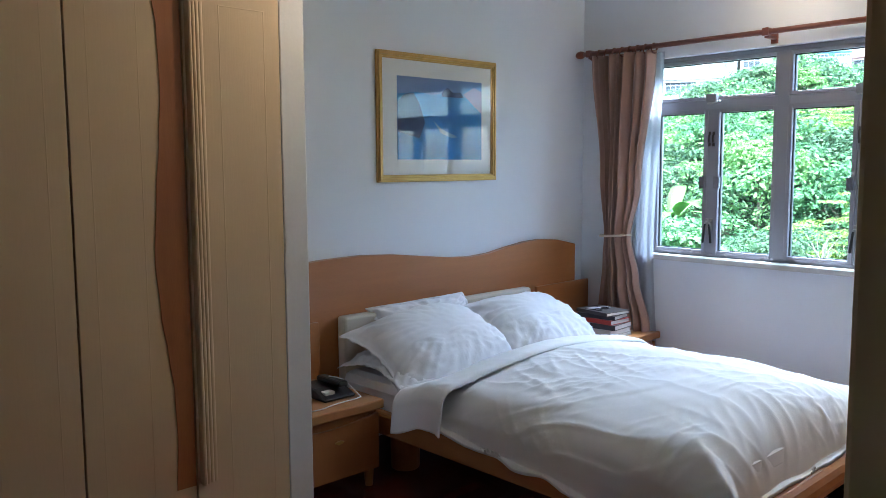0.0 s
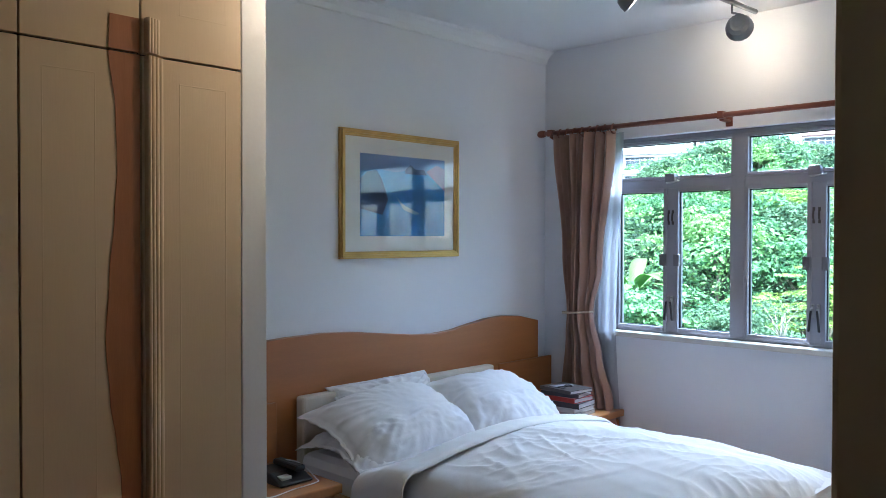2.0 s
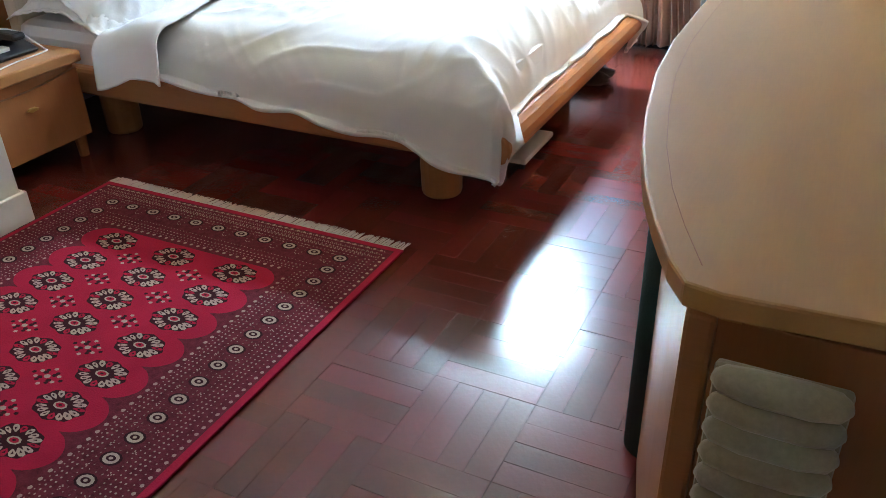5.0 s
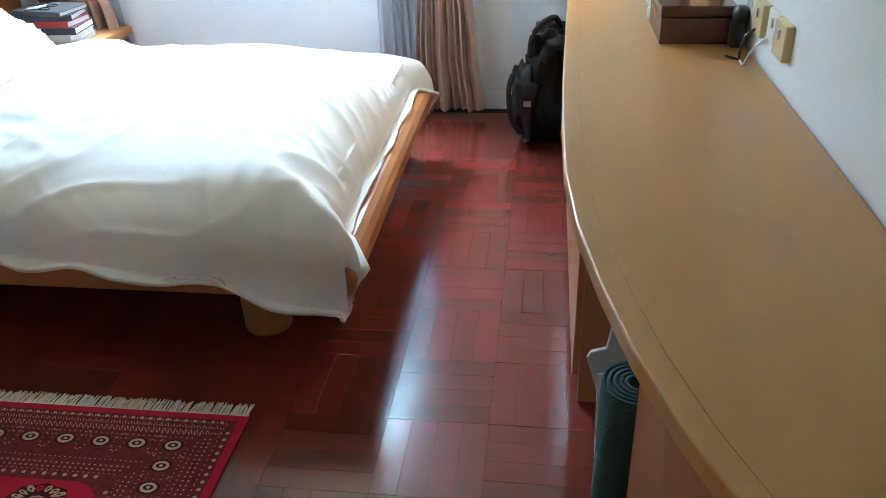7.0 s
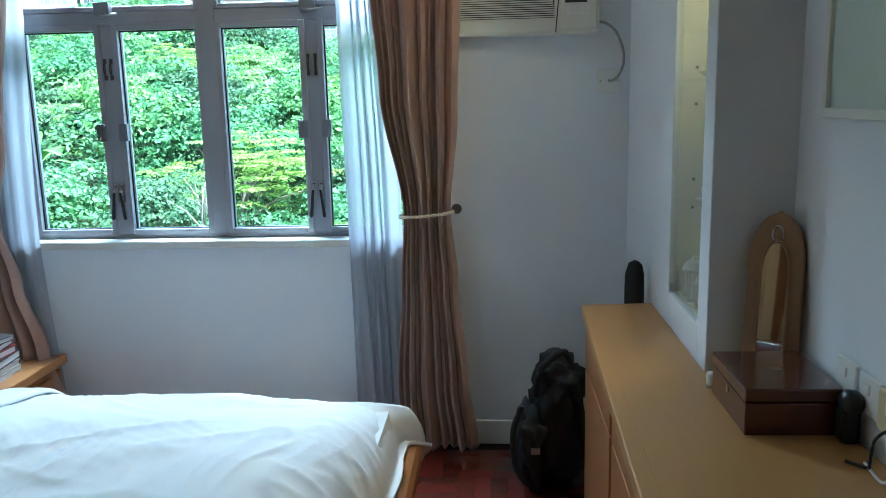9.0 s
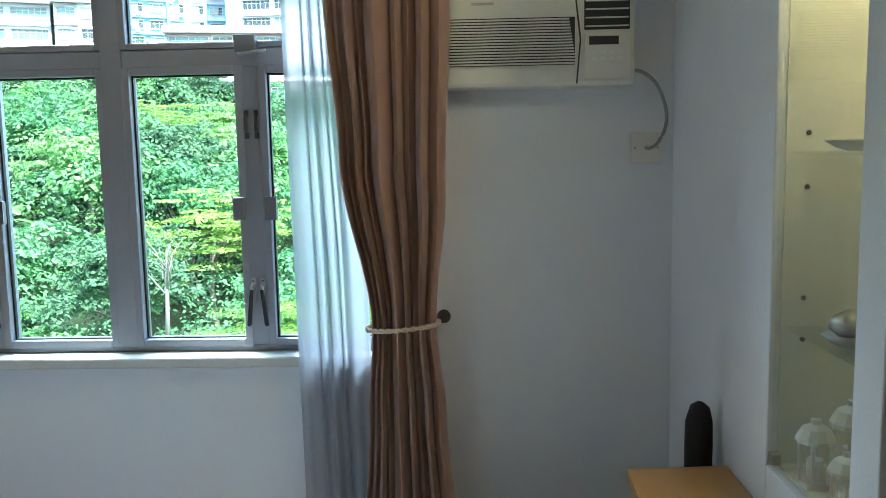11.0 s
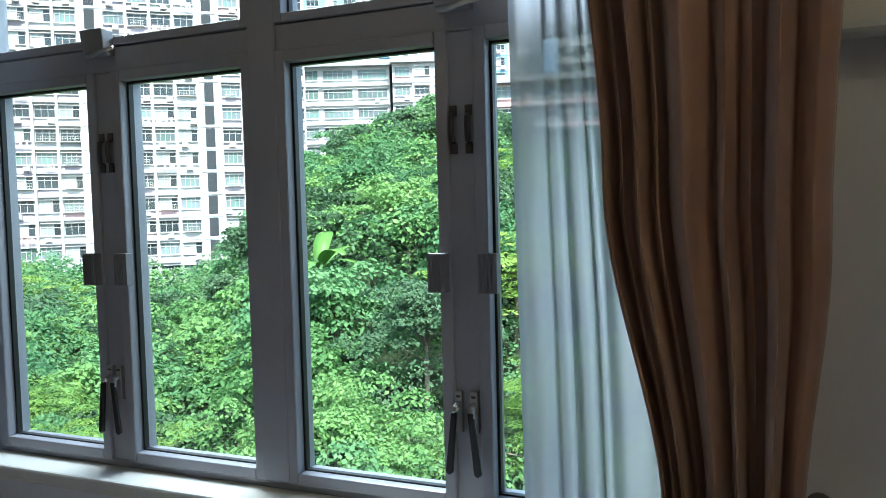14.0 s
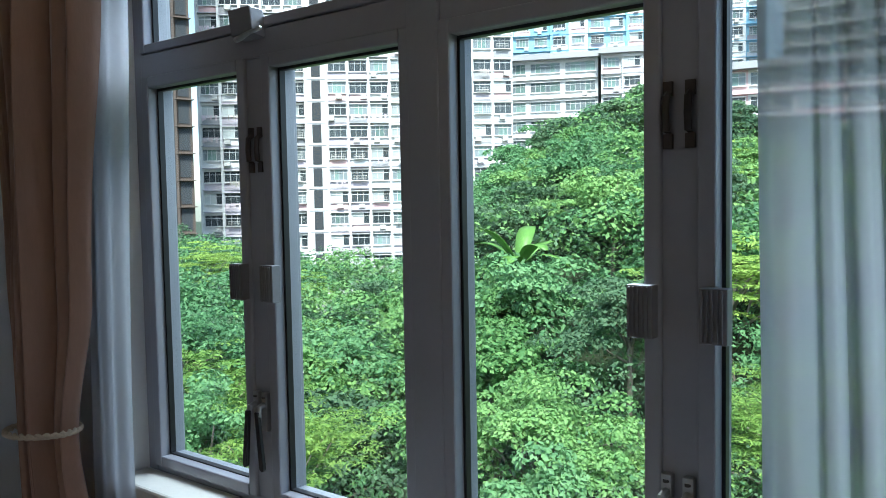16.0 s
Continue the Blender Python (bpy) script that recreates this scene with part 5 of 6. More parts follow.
cross = mesh_of("small_motif", bm, [M_RUG_W, M_RUG_B])
for c in ((cols[0] + cols[1]) / 2, (cols[1] + cols[2]) / 2):
    for r in range(rows_n - 1):
        place("small_motif", cross, rug, c, y0r - (r + 0.5) * sp, 0.0098)["kind"] = "stuff"
bm = bmesh.new()
flat(bm, octagon(0, 0, 0.026, 0.019, 12), 0, 2)
for k in range(12):
    a = 2 * math.pi * k / 12
    d = Vector((math.cos(a), math.sin(a)))
    n = Vector((-d.y, d.x)) * 0.0011
    flat(bm, [tuple(d * 0.024 + n), tuple(d * 0.024 - n), tuple(d * 0.033 - n), tuple(d * 0.033 + n)], 0.0003, 0)
flat(bm, octagon(0, 0, 0.019, 0.015, 12), 0.0004, 1)
flat(bm, octagon(0, 0, 0.012, 0.008, 8), 0.0007, 2)
flat(bm, octagon(0, 0, 0.005, 0.004, 8), 0.0009, 1)
star = mesh_of("border_star", bm, [M_RUG_D, M_RUG_W, M_RUG_B])
bx0, bx1, by1 = RGX0 + 0.135, RGX1 - 0.14, RGY1 - 0.115
for k in range(26):
    for x in (bx0, bx1):
        place("border_star", star, rug, x, by1 - k * 0.065, 0.0092)
for k in range(1, 10):
    place("border_star", star, rug, bx0 + (bx1 - bx0) * k / 10, by1, 0.0092)
# dotted guard stripes and the small sprigs between the stars
bm = bmesh.new()
for k in range(26):
    for x in (bx0, bx1):
        for q in range(12):
            a = 2 * math.pi * q / 12
            flat(bm, octagon(x + 0.034 * math.cos(a), by1 - (k + 0.5) * 0.065 + 0.007 * math.sin(a), 0.0022, 0.0022, 5), 0.0091)
for k in range(10):
    for q in range(12):
        a = 2 * math.pi * q / 12
        flat(bm, octagon(bx0 + (bx1 - bx0) * (k + 0.5) / 10 + 0.012 * math.cos(a), by1 + 0.03 * math.sin(a), 0.0022, 0.0022, 5), 0.0091)
for inset, step, s in ((0.03, 0.022, 0.005), (0.045, 0.015, 0.002), (0.102, 0.012, 0.0018), (0.172, 0.012, 0.0018), (0.214, 0.012, 0.0018), (0.062, 0.013, 0.0026), (0.074, 0.013, 0.0026), (0.088, 0.013, 0.0022), (0.19, 0.013, 0.0026), (0.203, 0.013, 0.0026), (0.225, 0.024, 0.0055)):
    n = int((RGY1 - RGY0 - 2 * inset) / step)
    for k in range(n):
        y = RGY0 + inset + k * step
        for x in (RGX0 + inset, RGX1 - inset):
            flat(bm, octagon(x, y, s, s, 6), 0.0091)
    n = int((RGX1 - RGX0 - 2 * inset) / step)
    for k in range(n):
        flat(bm, octagon(RGX0 + inset + k * step, RGY1 - inset * 1.0, s, s, 6), 0.0091)
for k in range(150):
    x = RGX0 + 0.04 + k * (RGX1 - RGX0 - 0.08) / 150
    for q in range(3):
        y = RGY1 - 0.03 - q * 0.018
        flat(bm, [(x, y), (x + 0.004, y - 0.006), (x + 0.0055, y - 0.005), (x + 0.0015, y + 0.001)], 0.0092)
g = part("dotted_pattern", bm, material("rug_faded_ivory", (0.36, 0.25, 0.2), 0.95, vary=0.35, fine=300, bump=0.5), rug, "ivory dotted guard stripes")
g["kind"] = "stuff"
bm = bmesh.new()
random.seed(3)
for k in range(420):
    x = RGX0 + (RGX1 - RGX0) * k / 420
    e = RGY1 + 0.042 + random.uniform(-0.006, 0.008)
    dx = random.uniform(-0.006, 0.006)
    tube([(x, RGY1 - 0.004, 0.006), (x + dx * 0.5, RGY1 + 0.012, 0.006), (x + dx, e, 0.002)], 0.0016, 4, bm, cap=False)
g = part("fringe", bm, material("fringe_cotton", (0.66, 0.6, 0.54), 0.95, vary=0.15, fine=200, bump=0.3), rug, "ivory cotton fringe")
g["kind"] = "stuff"

# ---- outdoors ----
M_SOIL = material("hillside_soil", (0.03, 0.045, 0.018), 0.95, vary=0.4, scale=0.4, fine=6, bump=0.5)


def leaf_material(name, color, hue=0.03, clear=0.38):
    """Foliage: each crown, each clump and each blade has its own shade."""
    m = bpy.data.materials.new(name)
    m.use_nodes = True
    n, l = m.node_tree.nodes, m.node_tree.links
    b = n["Principled BSDF"]
    b.inputs["Roughness"].default_value, b.inputs["Specular IOR Level"].default_value = 0.5, 0.2
    tc, nz, oi, ge = n.new("ShaderNodeTexCoord"), n.new("ShaderNodeTexNoise"), n.new("ShaderNodeObjectInfo"), n.new("ShaderNodeNewGeometry")
    nz.inputs["Scale"].default_value, nz.inputs["Detail"].default_value = 0.9, 3
    l.new(tc.outputs["Object"], nz.inputs["Vector"])
    a, c, hsv = n.new("ShaderNodeMath"), n.new("ShaderNodeMath"), n.new("ShaderNodeHueSaturation")
    a.operation = c.operation = "MULTIPLY_ADD"
    a.inputs[1].default_value, c.inputs[1].default_value = 0.8, 0.7
    l.new(oi.outputs["Random"], a.inputs[0])
    l.new(nz.outputs["Fac"], a.inputs[2])
    l.new(ge.outputs["Random Per Island"], c.inputs[0])
    l.new(a.outputs[0], c.inputs[2])
    for out, lo, hi in (("Value", 0.5, 1.55), ("Hue", 0.5 + hue, 0.5 - hue)):
        r = n.new("ShaderNodeMapRange")
        r.inputs["From Min"].default_value, r.inputs["From Max"].default_value = 0.4, 1.9
        r.inputs["To Min"].default_value, r.inputs["To Max"].default_value = lo, hi
        l.new(c.outputs[0], r.inputs["Value"])
        l.new(r.outputs["Result"], hsv.inputs[out])
    hsv.inputs["Color"].default_value = (*color, 1)
    l.new(hsv.outputs["Color"], b.inputs["Base Color"])
    tr, mx = n.new("ShaderNodeBsdfTranslucent"), n.new("ShaderNodeMixShader")
    l.new(hsv.outputs["Color"], tr.inputs["Color"])
    mx.inputs["Fac"].default_value = clear
    l.new(b.outputs["BSDF"], mx.inputs[1])
    l.new(tr.outputs["BSDF"], mx.inputs[2])
    l.new(mx.outputs["Shader"], n["Material Output"].inputs["Surface"])
    return m


M_LEAF = [leaf_material("leaf_" + n, c) for n, c in (("fresh", (0.155, 0.3, 0.1)), ("feathery", (0.2, 0.33, 0.075)), ("mid", (0.105, 0.235, 0.1)), ("deep", (0.09, 0.165, 0.085)))]
M_BARK = material("pale_bark", (0.2, 0.17, 0.13), 0.9, vary=0.3, scale=6, fine=40, bump=0.6)
EYE = Vector((2.0, 0.0, 1.4))
RIDGE = [(-40, 5.0), (0, 5.0), (10, 4.4), (15, 4.2), (19, 5.6), (24, 7.0), (27, 6.4), (30, 5.0), (33.6, 3.4), (36.5, 1.4), (38.5, -2.0), (41, -4.8), (48, -4.8), (52, -3.6), (57, -2.2), (75, -2.0), (90, -2.0)]


def canopy(x, y):
    """Height of the tree tops over the hillside."""
    d, th = math.hypot(x - EYE.x, y - EYE.y), math.degrees(math.atan2(EYE.x - x, max(0.01, y - EYE.y)))
    top = EYE.z + 40 * math.tan(radians(lerp_at(RIDGE, th)))
    k = min(1, max(0, (d - 7) / 33))
    low = -4.2
    z = low + (top - low) * k ** 0.9
    return z + 0.7 * noise.noise(Vector((x * 0.16, y * 0.16, 3)))


def ground_z(x, y):
    d = math.hypot(x - EYE.x, y - EYE.y)
    return canopy(x, y) - 3.6 + (-14 * min(1, max(0, (d - 42) / 10)))


bm = bmesh.new()
centre, rows = bm.verts.new((EYE.x, 1.0, -8.0)), []
for i in range(61):
    r = 3 + 1400 * (i / 60) ** 2.6
    row = []
    for a in range(0, 360, 4):
        x, y = EYE.x - r * math.sin(radians(a)), 1.0 + r * math.cos(radians(a))
        ahead = min(1, max(0, (math.cos(radians(a)) + 0.25) / 0.25))
        z = (ground_z(x, y) if r < 90 else -22.0) * ahead + (-8.0 if r < 90 else -22.0) * (1 - ahead)
        row.append(bm.verts.new((x, y, z)))
    rows.append(row)
for j in range(90):
    bm.faces.new((centre, rows[0][j], rows[0][(j + 1) % 90]))
for a, b in zip(rows, rows[1:]):
    for j in range(90):
        bm.faces.new((a[j], a[(j + 1) % 90], b[(j + 1) % 90], b[j]))
structure("ground", bm, M_SOIL, "overgrown hillside below the window", "ground", smooth=True)


def leaf_cloud(rng, centres, radii, count, size, flat_k=0.55, wide=0.42, up=0.7):
    """Leaf blades scattered on clumps, as arrays of vertices and faces."""
    centres, radii = np.array(centres), np.array(radii)
    idx = rng.integers(0, len(centres), count)
    d = rng.normal(size=(count, 3))
    d /= np.linalg.norm(d, axis=1)[:, None]
    d[:, 2] = np.abs(d[:, 2]) * 1.0 - 0.3
    p = centres[idx] + d * radii[idx][:, None] * (0.6 + 0.45 * rng.random(count) ** 0.7)[:, None] * np.array([1, 1, flat_k])
    n = d * 0.6 + rng.normal(size=(count, 3)) * 0.45 + np.array([0, 0, up])
    n /= np.linalg.norm(n, axis=1)[:, None]
    a = np.cross(n, rng.normal(size=(count, 3)))
    a /= np.linalg.norm(a, axis=1)[:, None] + 1e-9
    b = np.cross(n, a)
    s = size * (0.6 + 0.8 * rng.random(count))[:, None]
    v = np.stack([p - a * s, p + b * s * wide + n * s * 0.1, p + a * s, p - b * s * wide + n * s * 0.1], 1).reshape(-1, 3)
    f = np.arange(count * 4).reshape(-1, 4)
    return v, f


def mesh_from(name, v, f, mat):
    me = bpy.data.meshes.new(name)
    me.from_pydata(v.tolist(), [], f.tolist())
    me.materials.append(mat)
    return me


TREE_LABELS = ("leafy bright green broadleaf tree on the hillside", "yellow-green feathery tree with layered flat sprays", "dense mid-green tree on the hillside", "dark green rounded tree on the hillside")


def make_tree(seed, kind, height, spread, leaves, size, clump=(0.15, 0.3)):
    """A tapered trunk with limbs and a crown of leaf clumps; its base at the origin."""
    rng = np.random.default_rng(seed)
    random.seed(seed)
    t = thing("tree", (0, 0, 0), TREE_LABELS[kind], "tree", "hillside trees")
    bm, tips = bmesh.new(), []
    tube([(0, 0, -0.6), (0.05, 0.03, height * 0.3), (0.12, -0.05, height * 0.55), (0.1, 0.1, height * 0.8)], [0.1, 0.08, 0.06, 0.025], 7, bm)
    for k in range(11):
        a, h = 2.4 * k + random.uniform(-0.3, 0.3), height * random.uniform(0.3, 0.65)
        r = spread * random.uniform(0.35, 1.0)
        e = Vector((r * math.cos(a), r * math.sin(a), height * (random.uniform(0.88, 1.0) - 0.3 * (r / spread) ** 2)))
        m = Vector((e.x * 0.45, e.y * 0.45, h + (e.z - h) * 0.65))
        tube([(0.08, 0, h), tuple(m), tuple(e)], [0.04, 0.026, 0.01], 5, bm)
        tips += [e, (m + e) / 2 + Vector((0, 0, 0.2))]
    part("trunk", bm, M_BARK, t, smooth=True)
    centres, radii = [], []
    layered = kind == 1
    for e in tips + [Vector((0, 0, height * 0.97))]:
        for q in range(6 if layered else 4):
            centres.append(e + Vector((random.gauss(0, 0.36), random.gauss(0, 0.36), random.gauss(0, 0.22))) * (1.3 if layered else 1))
            radii.append(spread * random.uniform(*clump) * (0.8 if layered else 1))
    v, f = leaf_cloud(rng, centres, radii, leaves, size, 0.14 if layered else 0.62, 0.3 if layered else 0.62, 1.6 if layered else 0.55)
    ob = new("crown", mesh_from("crown", v, f, M_LEAF[kind]))
    ob.parent = t
    return t


protos = [make_tree(11, 0, 4.0, 1.8, 19000, 0.042), make_tree(12, 1, 4.2, 2.1, 22000, 0.04), make_tree(15, 0, 3.6, 1.9, 16000, 0.05), make_tree(17, 1, 3.8, 2.3, 22000, 0.04), make_tree(18, 2, 4.0, 1.8, 19000, 0.042)]
far_protos = [make_tree(16, 0, 4.0, 1.9, 9000, 0.065), make_tree(19, 1, 4.4, 2.2, 9500, 0.065), make_tree(13, 2, 4.2, 2.0, 9500, 0.065), make_tree(14, 3, 4.0, 1.8, 9000, 0.065), make_tree(20, 0, 4.0, 1.8, 9000, 0.065)]
ridge_protos = [make_tree(23, 3, 4.6, 2.6, 14000, 0.07, (0.16, 0.24)), make_tree(24, 2, 4.4, 2.3, 13000, 0.07, (0.16, 0.24))]


def plant(pick, x, y, z, s):
    m = Matrix.Translation((x, y, z)) @ Matrix.Rotation(random.uniform(0, 6.28), 4, "Z") @ Matrix.Diagonal((s, s, s, 1))
    if "placed" in pick:
        copy_thing(pick, m).scale = (s, s, s)
    else:
        pick.matrix_basis = m
        pick["placed"] = 1


random.seed(21)
spots = []
d = 9.0
while d < 38:
    n = int(d * radians(96) / 3.4)
    for k in range(n):
        th = -14 + 96 * (k + random.uniform(0.1, 0.9)) / n
        spots.append((d + random.uniform(-1.2, 1.2), th))
    d += 3.1 if d < 30 else 4.2
for i, (d, th) in enumerate(spots):
    x, y = EYE.x - d * math.sin(radians(th)), d * math.cos(radians(th))
    s = random.uniform(0.8, 1.3)
    row = protos if d < 17 else far_protos
    left_over = [p for p in row if "placed" not in p]
    plant(left_over[0] if left_over else random.choice(row), x, y, canopy(x, y) - 3.9 * s + random.uniform(-0.3, 0.5), s)
# taller dark trees along the ridge
for th, d, s in ((15, 40, 0.9), (18, 38, 1.1), (20.5, 41, 1.3), (22.5, 38, 1.2), (24.5, 40, 1.3), (26.5, 39, 1.2), (28.5, 38, 1.05), (31, 40, 1.05), (33, 37, 1.0), (35, 34, 1.05), (36.5, 31, 0.95), (38, 29, 0.8)):
    x, y = EYE.x - d * math.sin(radians(th)), d * math.cos(radians(th))
    plant(ridge_protos[int(th) % 2], x, y, canopy(x, y) - 4.3 * s, s)

# a nearly bare pale tree and a banana plant among the green
dead = make_tree(31, 3, 3.6, 1.5, 900, 0.05)
dead["label"] = "pale nearly bare tree among the green crowns"
for ch in dead.children:
    if ch.name.startswith("trunk"):
        ch.data.materials[0] = material("bleached_wood", (0.27, 0.245, 0.2), 0.9, vary=0.2, scale=6, fine=40, bump=0.4)
x, y = EYE.x - 14 * math.sin(radians(23.5)), 14 * math.cos(radians(23.5))
dead.matrix_basis = Matrix.Translation((x, y, -1.75)) @ Matrix.Diagonal((0.5, 0.5, 0.52, 1))
bp = thing("banana_plant", (0, 0, 0), "banana plant with broad arching light green leaves", "plant")
M_BANANA = material("banana_leaf", (0.14, 0.3, 0.06), 0.45, vary=0.25, scale=2, fine=20, bump=0.1, through_light=0.3)
part("stem", tube([(0, 0, -0.5), (0.02, 0, 1.2)], [0.14, 0.08], 8), M_BANANA, bp)
for k in range(8):
    ang, up = 2 * math.pi * k / 8 + 0.3, 0.6 + 0.25 * (k % 3)
    bm, left, right = bmesh.new(), [], []
    for q in range(11):
        t = q / 10
        c0 = Vector((math.cos(ang), math.sin(ang), 0)) * (1.5 * t) + Vector((0, 0, 1.0 + up * 2.2 * t - 1.3 * t * t))
        side_v = Vector((-math.sin(ang), math.cos(ang), 0)) * (0.02 + 0.24 * math.sin(math.pi * min(1, t * 0.95 + 0.03)) ** 0.8)
        left.append(bm.verts.new(c0 + side_v + Vector((0, 0, 0.06 * math.sin(math.pi * t)))))
        right.append(bm.verts.new(c0 - side_v + Vector((0, 0, 0.06 * math.sin(math.pi * t)))))
    for q in range(10):
        bm.faces.new((left[q], left[q + 1], right[q + 1], right[q]))
    part("leaf", bm, M_BANANA, bp, smooth=True, solid=0.008)
x, y = EYE.x - 22 * math.sin(radians(34)), 22 * math.cos(radians(34))
bp.matrix_basis = Matrix.Translation((x, y, canopy(x, y) - 1.2))

# undergrowth and the far woods, joined
rng = np.random.default_rng(4)
random.seed(8)
for name, d0, d1, count, size, rad, drop, label in (("undergrowth", 5.5, 38, 230000, 0.055, 0.85, 1.7, "dense green undergrowth on the slope"), ("far_woods", 22, 50, 260000, 0.085, 0.95, 0.6, "dense green woods along the ridge")):
    groups = [([], []) for _ in M_LEAF]
    nclump = 1700
    for k in range(nclump):
        th, dd = random.uniform(-16, 84), random.uniform(d0, d1) if name == "undergrowth" else math.sqrt(random.uniform(d0 * d0, d1 * d1))
        x, y = EYE.x - dd * math.sin(radians(th)), dd * math.cos(radians(th))
        kind = random.choice((0, 2, 2, 3, 3) if name == "undergrowth" else (0, 0, 2, 2, 3))
        groups[kind][0].append((x, y, canopy(x, y) - drop + random.uniform(-0.5, 0.3) + (random.uniform(0, 1.0) if name == "far_woods" and random.random() < 0.3 else 0)))
        groups[kind][1].append(rad * random.uniform(0.7, 1.7))
    vs, fs, mi, off = [], [], [], 0
    for kind, (cs, rs) in enumerate(groups):
        if cs:
            c = int(count * len(cs) / nclump)
            v, f = leaf_cloud(rng, cs, rs, c, size, 0.7, 0.6)
            vs.append(v), fs.append(f + off), mi.extend([kind] * len(f))
            off += len(v)
    me = bpy.data.meshes.new(name)
    me.from_pydata(np.concatenate(vs).tolist(), [], np.concatenate(fs).tolist())
    for m in M_LEAF:
        me.materials.append(m)
    me.polygons.foreach_set("material_index", mi)
    tagged(new(name, me), label, "woods", "", "stuff")

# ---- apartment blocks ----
# "stair" is near-black: the shade inside the stairwells, put into the colour
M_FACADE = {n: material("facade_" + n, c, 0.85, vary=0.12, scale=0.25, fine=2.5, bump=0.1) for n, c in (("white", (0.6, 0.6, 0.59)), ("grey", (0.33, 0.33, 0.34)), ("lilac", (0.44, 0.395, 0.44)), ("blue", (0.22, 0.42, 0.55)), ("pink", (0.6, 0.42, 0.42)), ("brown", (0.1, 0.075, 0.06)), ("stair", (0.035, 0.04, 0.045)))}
M_PANE = [material("window_pane_" + n, c, 0.2, vary=0.5, scale=0.4, bump=0, per="object") for n, c in (("dark", (0.035, 0.045, 0.05)), ("grey", (0.16, 0.19, 0.2)), ("curtained", (0.4, 0.43, 0.42)), ("green", (0.14, 0.21, 0.19)))]
M_LINEN_OUT = material("washing", (0.5, 0.42, 0.42), 0.8, vary=0.6, per="object", hue=0.2)
M_UNIT = material("weathered_metal_box", (0.5, 0.49, 0.46), 0.6, vary=0.2, per="object")


def window_mesh(w, h, lights, glass):
    """A flat's window: panes set in the wall, white bars, sill and a thin hood."""
    bm = bmesh.new()
    for k in range(lights):
        box(-w / 2 + w * k / lights, -w / 2 + w * (k + 1) / lights, -0.05 - 0.01 * (k % 2), 0, 0, h, bm, 2 if k % 3 == glass % 3 and glass else 0)
    for x in [-w / 2 + w * k / lights for k in range(lights + 1)]:
        box(x - 0.02, x + 0.02, -0.12, -0.05, 0, h, bm, 1)
    for z in (0, h * 0.7, h):
        box(-w / 2, w / 2, -0.12, -0.05, z - 0.025, z + 0.025, bm, 1)
    box(-w / 2 - 0.1, w / 2 + 0.1, -0.22, 0, -0.12, -0.04, bm, 1)
    box(-w / 2 - 0.08, w / 2 + 0.08, -0.35, 0, h + 0.04, h + 0.1, bm, 1)
    return mesh_of("window", bm, [M_PANE[glass], M_FACADE["white"], M_PANE[(glass + 2) % 4]])


def unit_mesh():
    bm = box(-0.35, 0.35, -0.5, 0, 0, 0.45)
    box(-0.4, 0.4, -0.55, 0, -0.06, -0.01, bm)
    return mesh_of("cooling_unit", bm, M_UNIT)


WIN_A = [window_mesh(2.2, 1.35, 3 + g % 2, g) for g in (0, 0, 1, 3, 2, 0)]
WIN_B, UNIT = [window_mesh(4.4, 1.4, 6, g) for g in (0, 1, 3)], unit_mesh()


def washing_mesh(seed):
    r, bm = random.Random(seed), box(-1.0, 1.0, -0.75, -0.72, 0.5, 0.53)
    for k in range(6):
        x = -0.95 + 0.32 * k
        if r.random() < 0.7:
            box(x, x + r.uniform(0.15, 0.3), -0.755, -0.715, 0.5 - r.uniform(0.3, 0.75), 0.5, bm)
    return mesh_of("washing", bm, M_LINEN_OUT)


WASHING = [washing_mesh(k) for k in range(3)]
SPANDREL = [mesh_of("spandrel", box(-0.5, 0.5, -0.05, 0, 0, 0.8), M_FACADE[n]) for n in ("lilac", "grey", "white", "pink")]
# flat box without a recess; its dark colour stands in for stairwell shade
STAIR_SHADE_PANEL = mesh_of("stair_opening", box(-0.55, 0.55, -0.06, 0, 0.3, 2.52), M_FACADE["stair"])


def cage_mesh():
    bm = bmesh.new()
    for z in (0, 0.3, 0.6):
        box(-1.2, 1.2, -0.5, -0.47, z, z + 0.04, bm)
    for k in range(9):
        x = -1.2 + 0.3 * k
        box(x - 0.015, x + 0.015, -0.5, -0.47, 0, 0.64, bm)
    box(-1.2, 1.2, -0.5, 0, -0.03, 0, bm)
    return mesh_of("window_cage", bm, M_UNIT)


CAGE = cage_mesh()


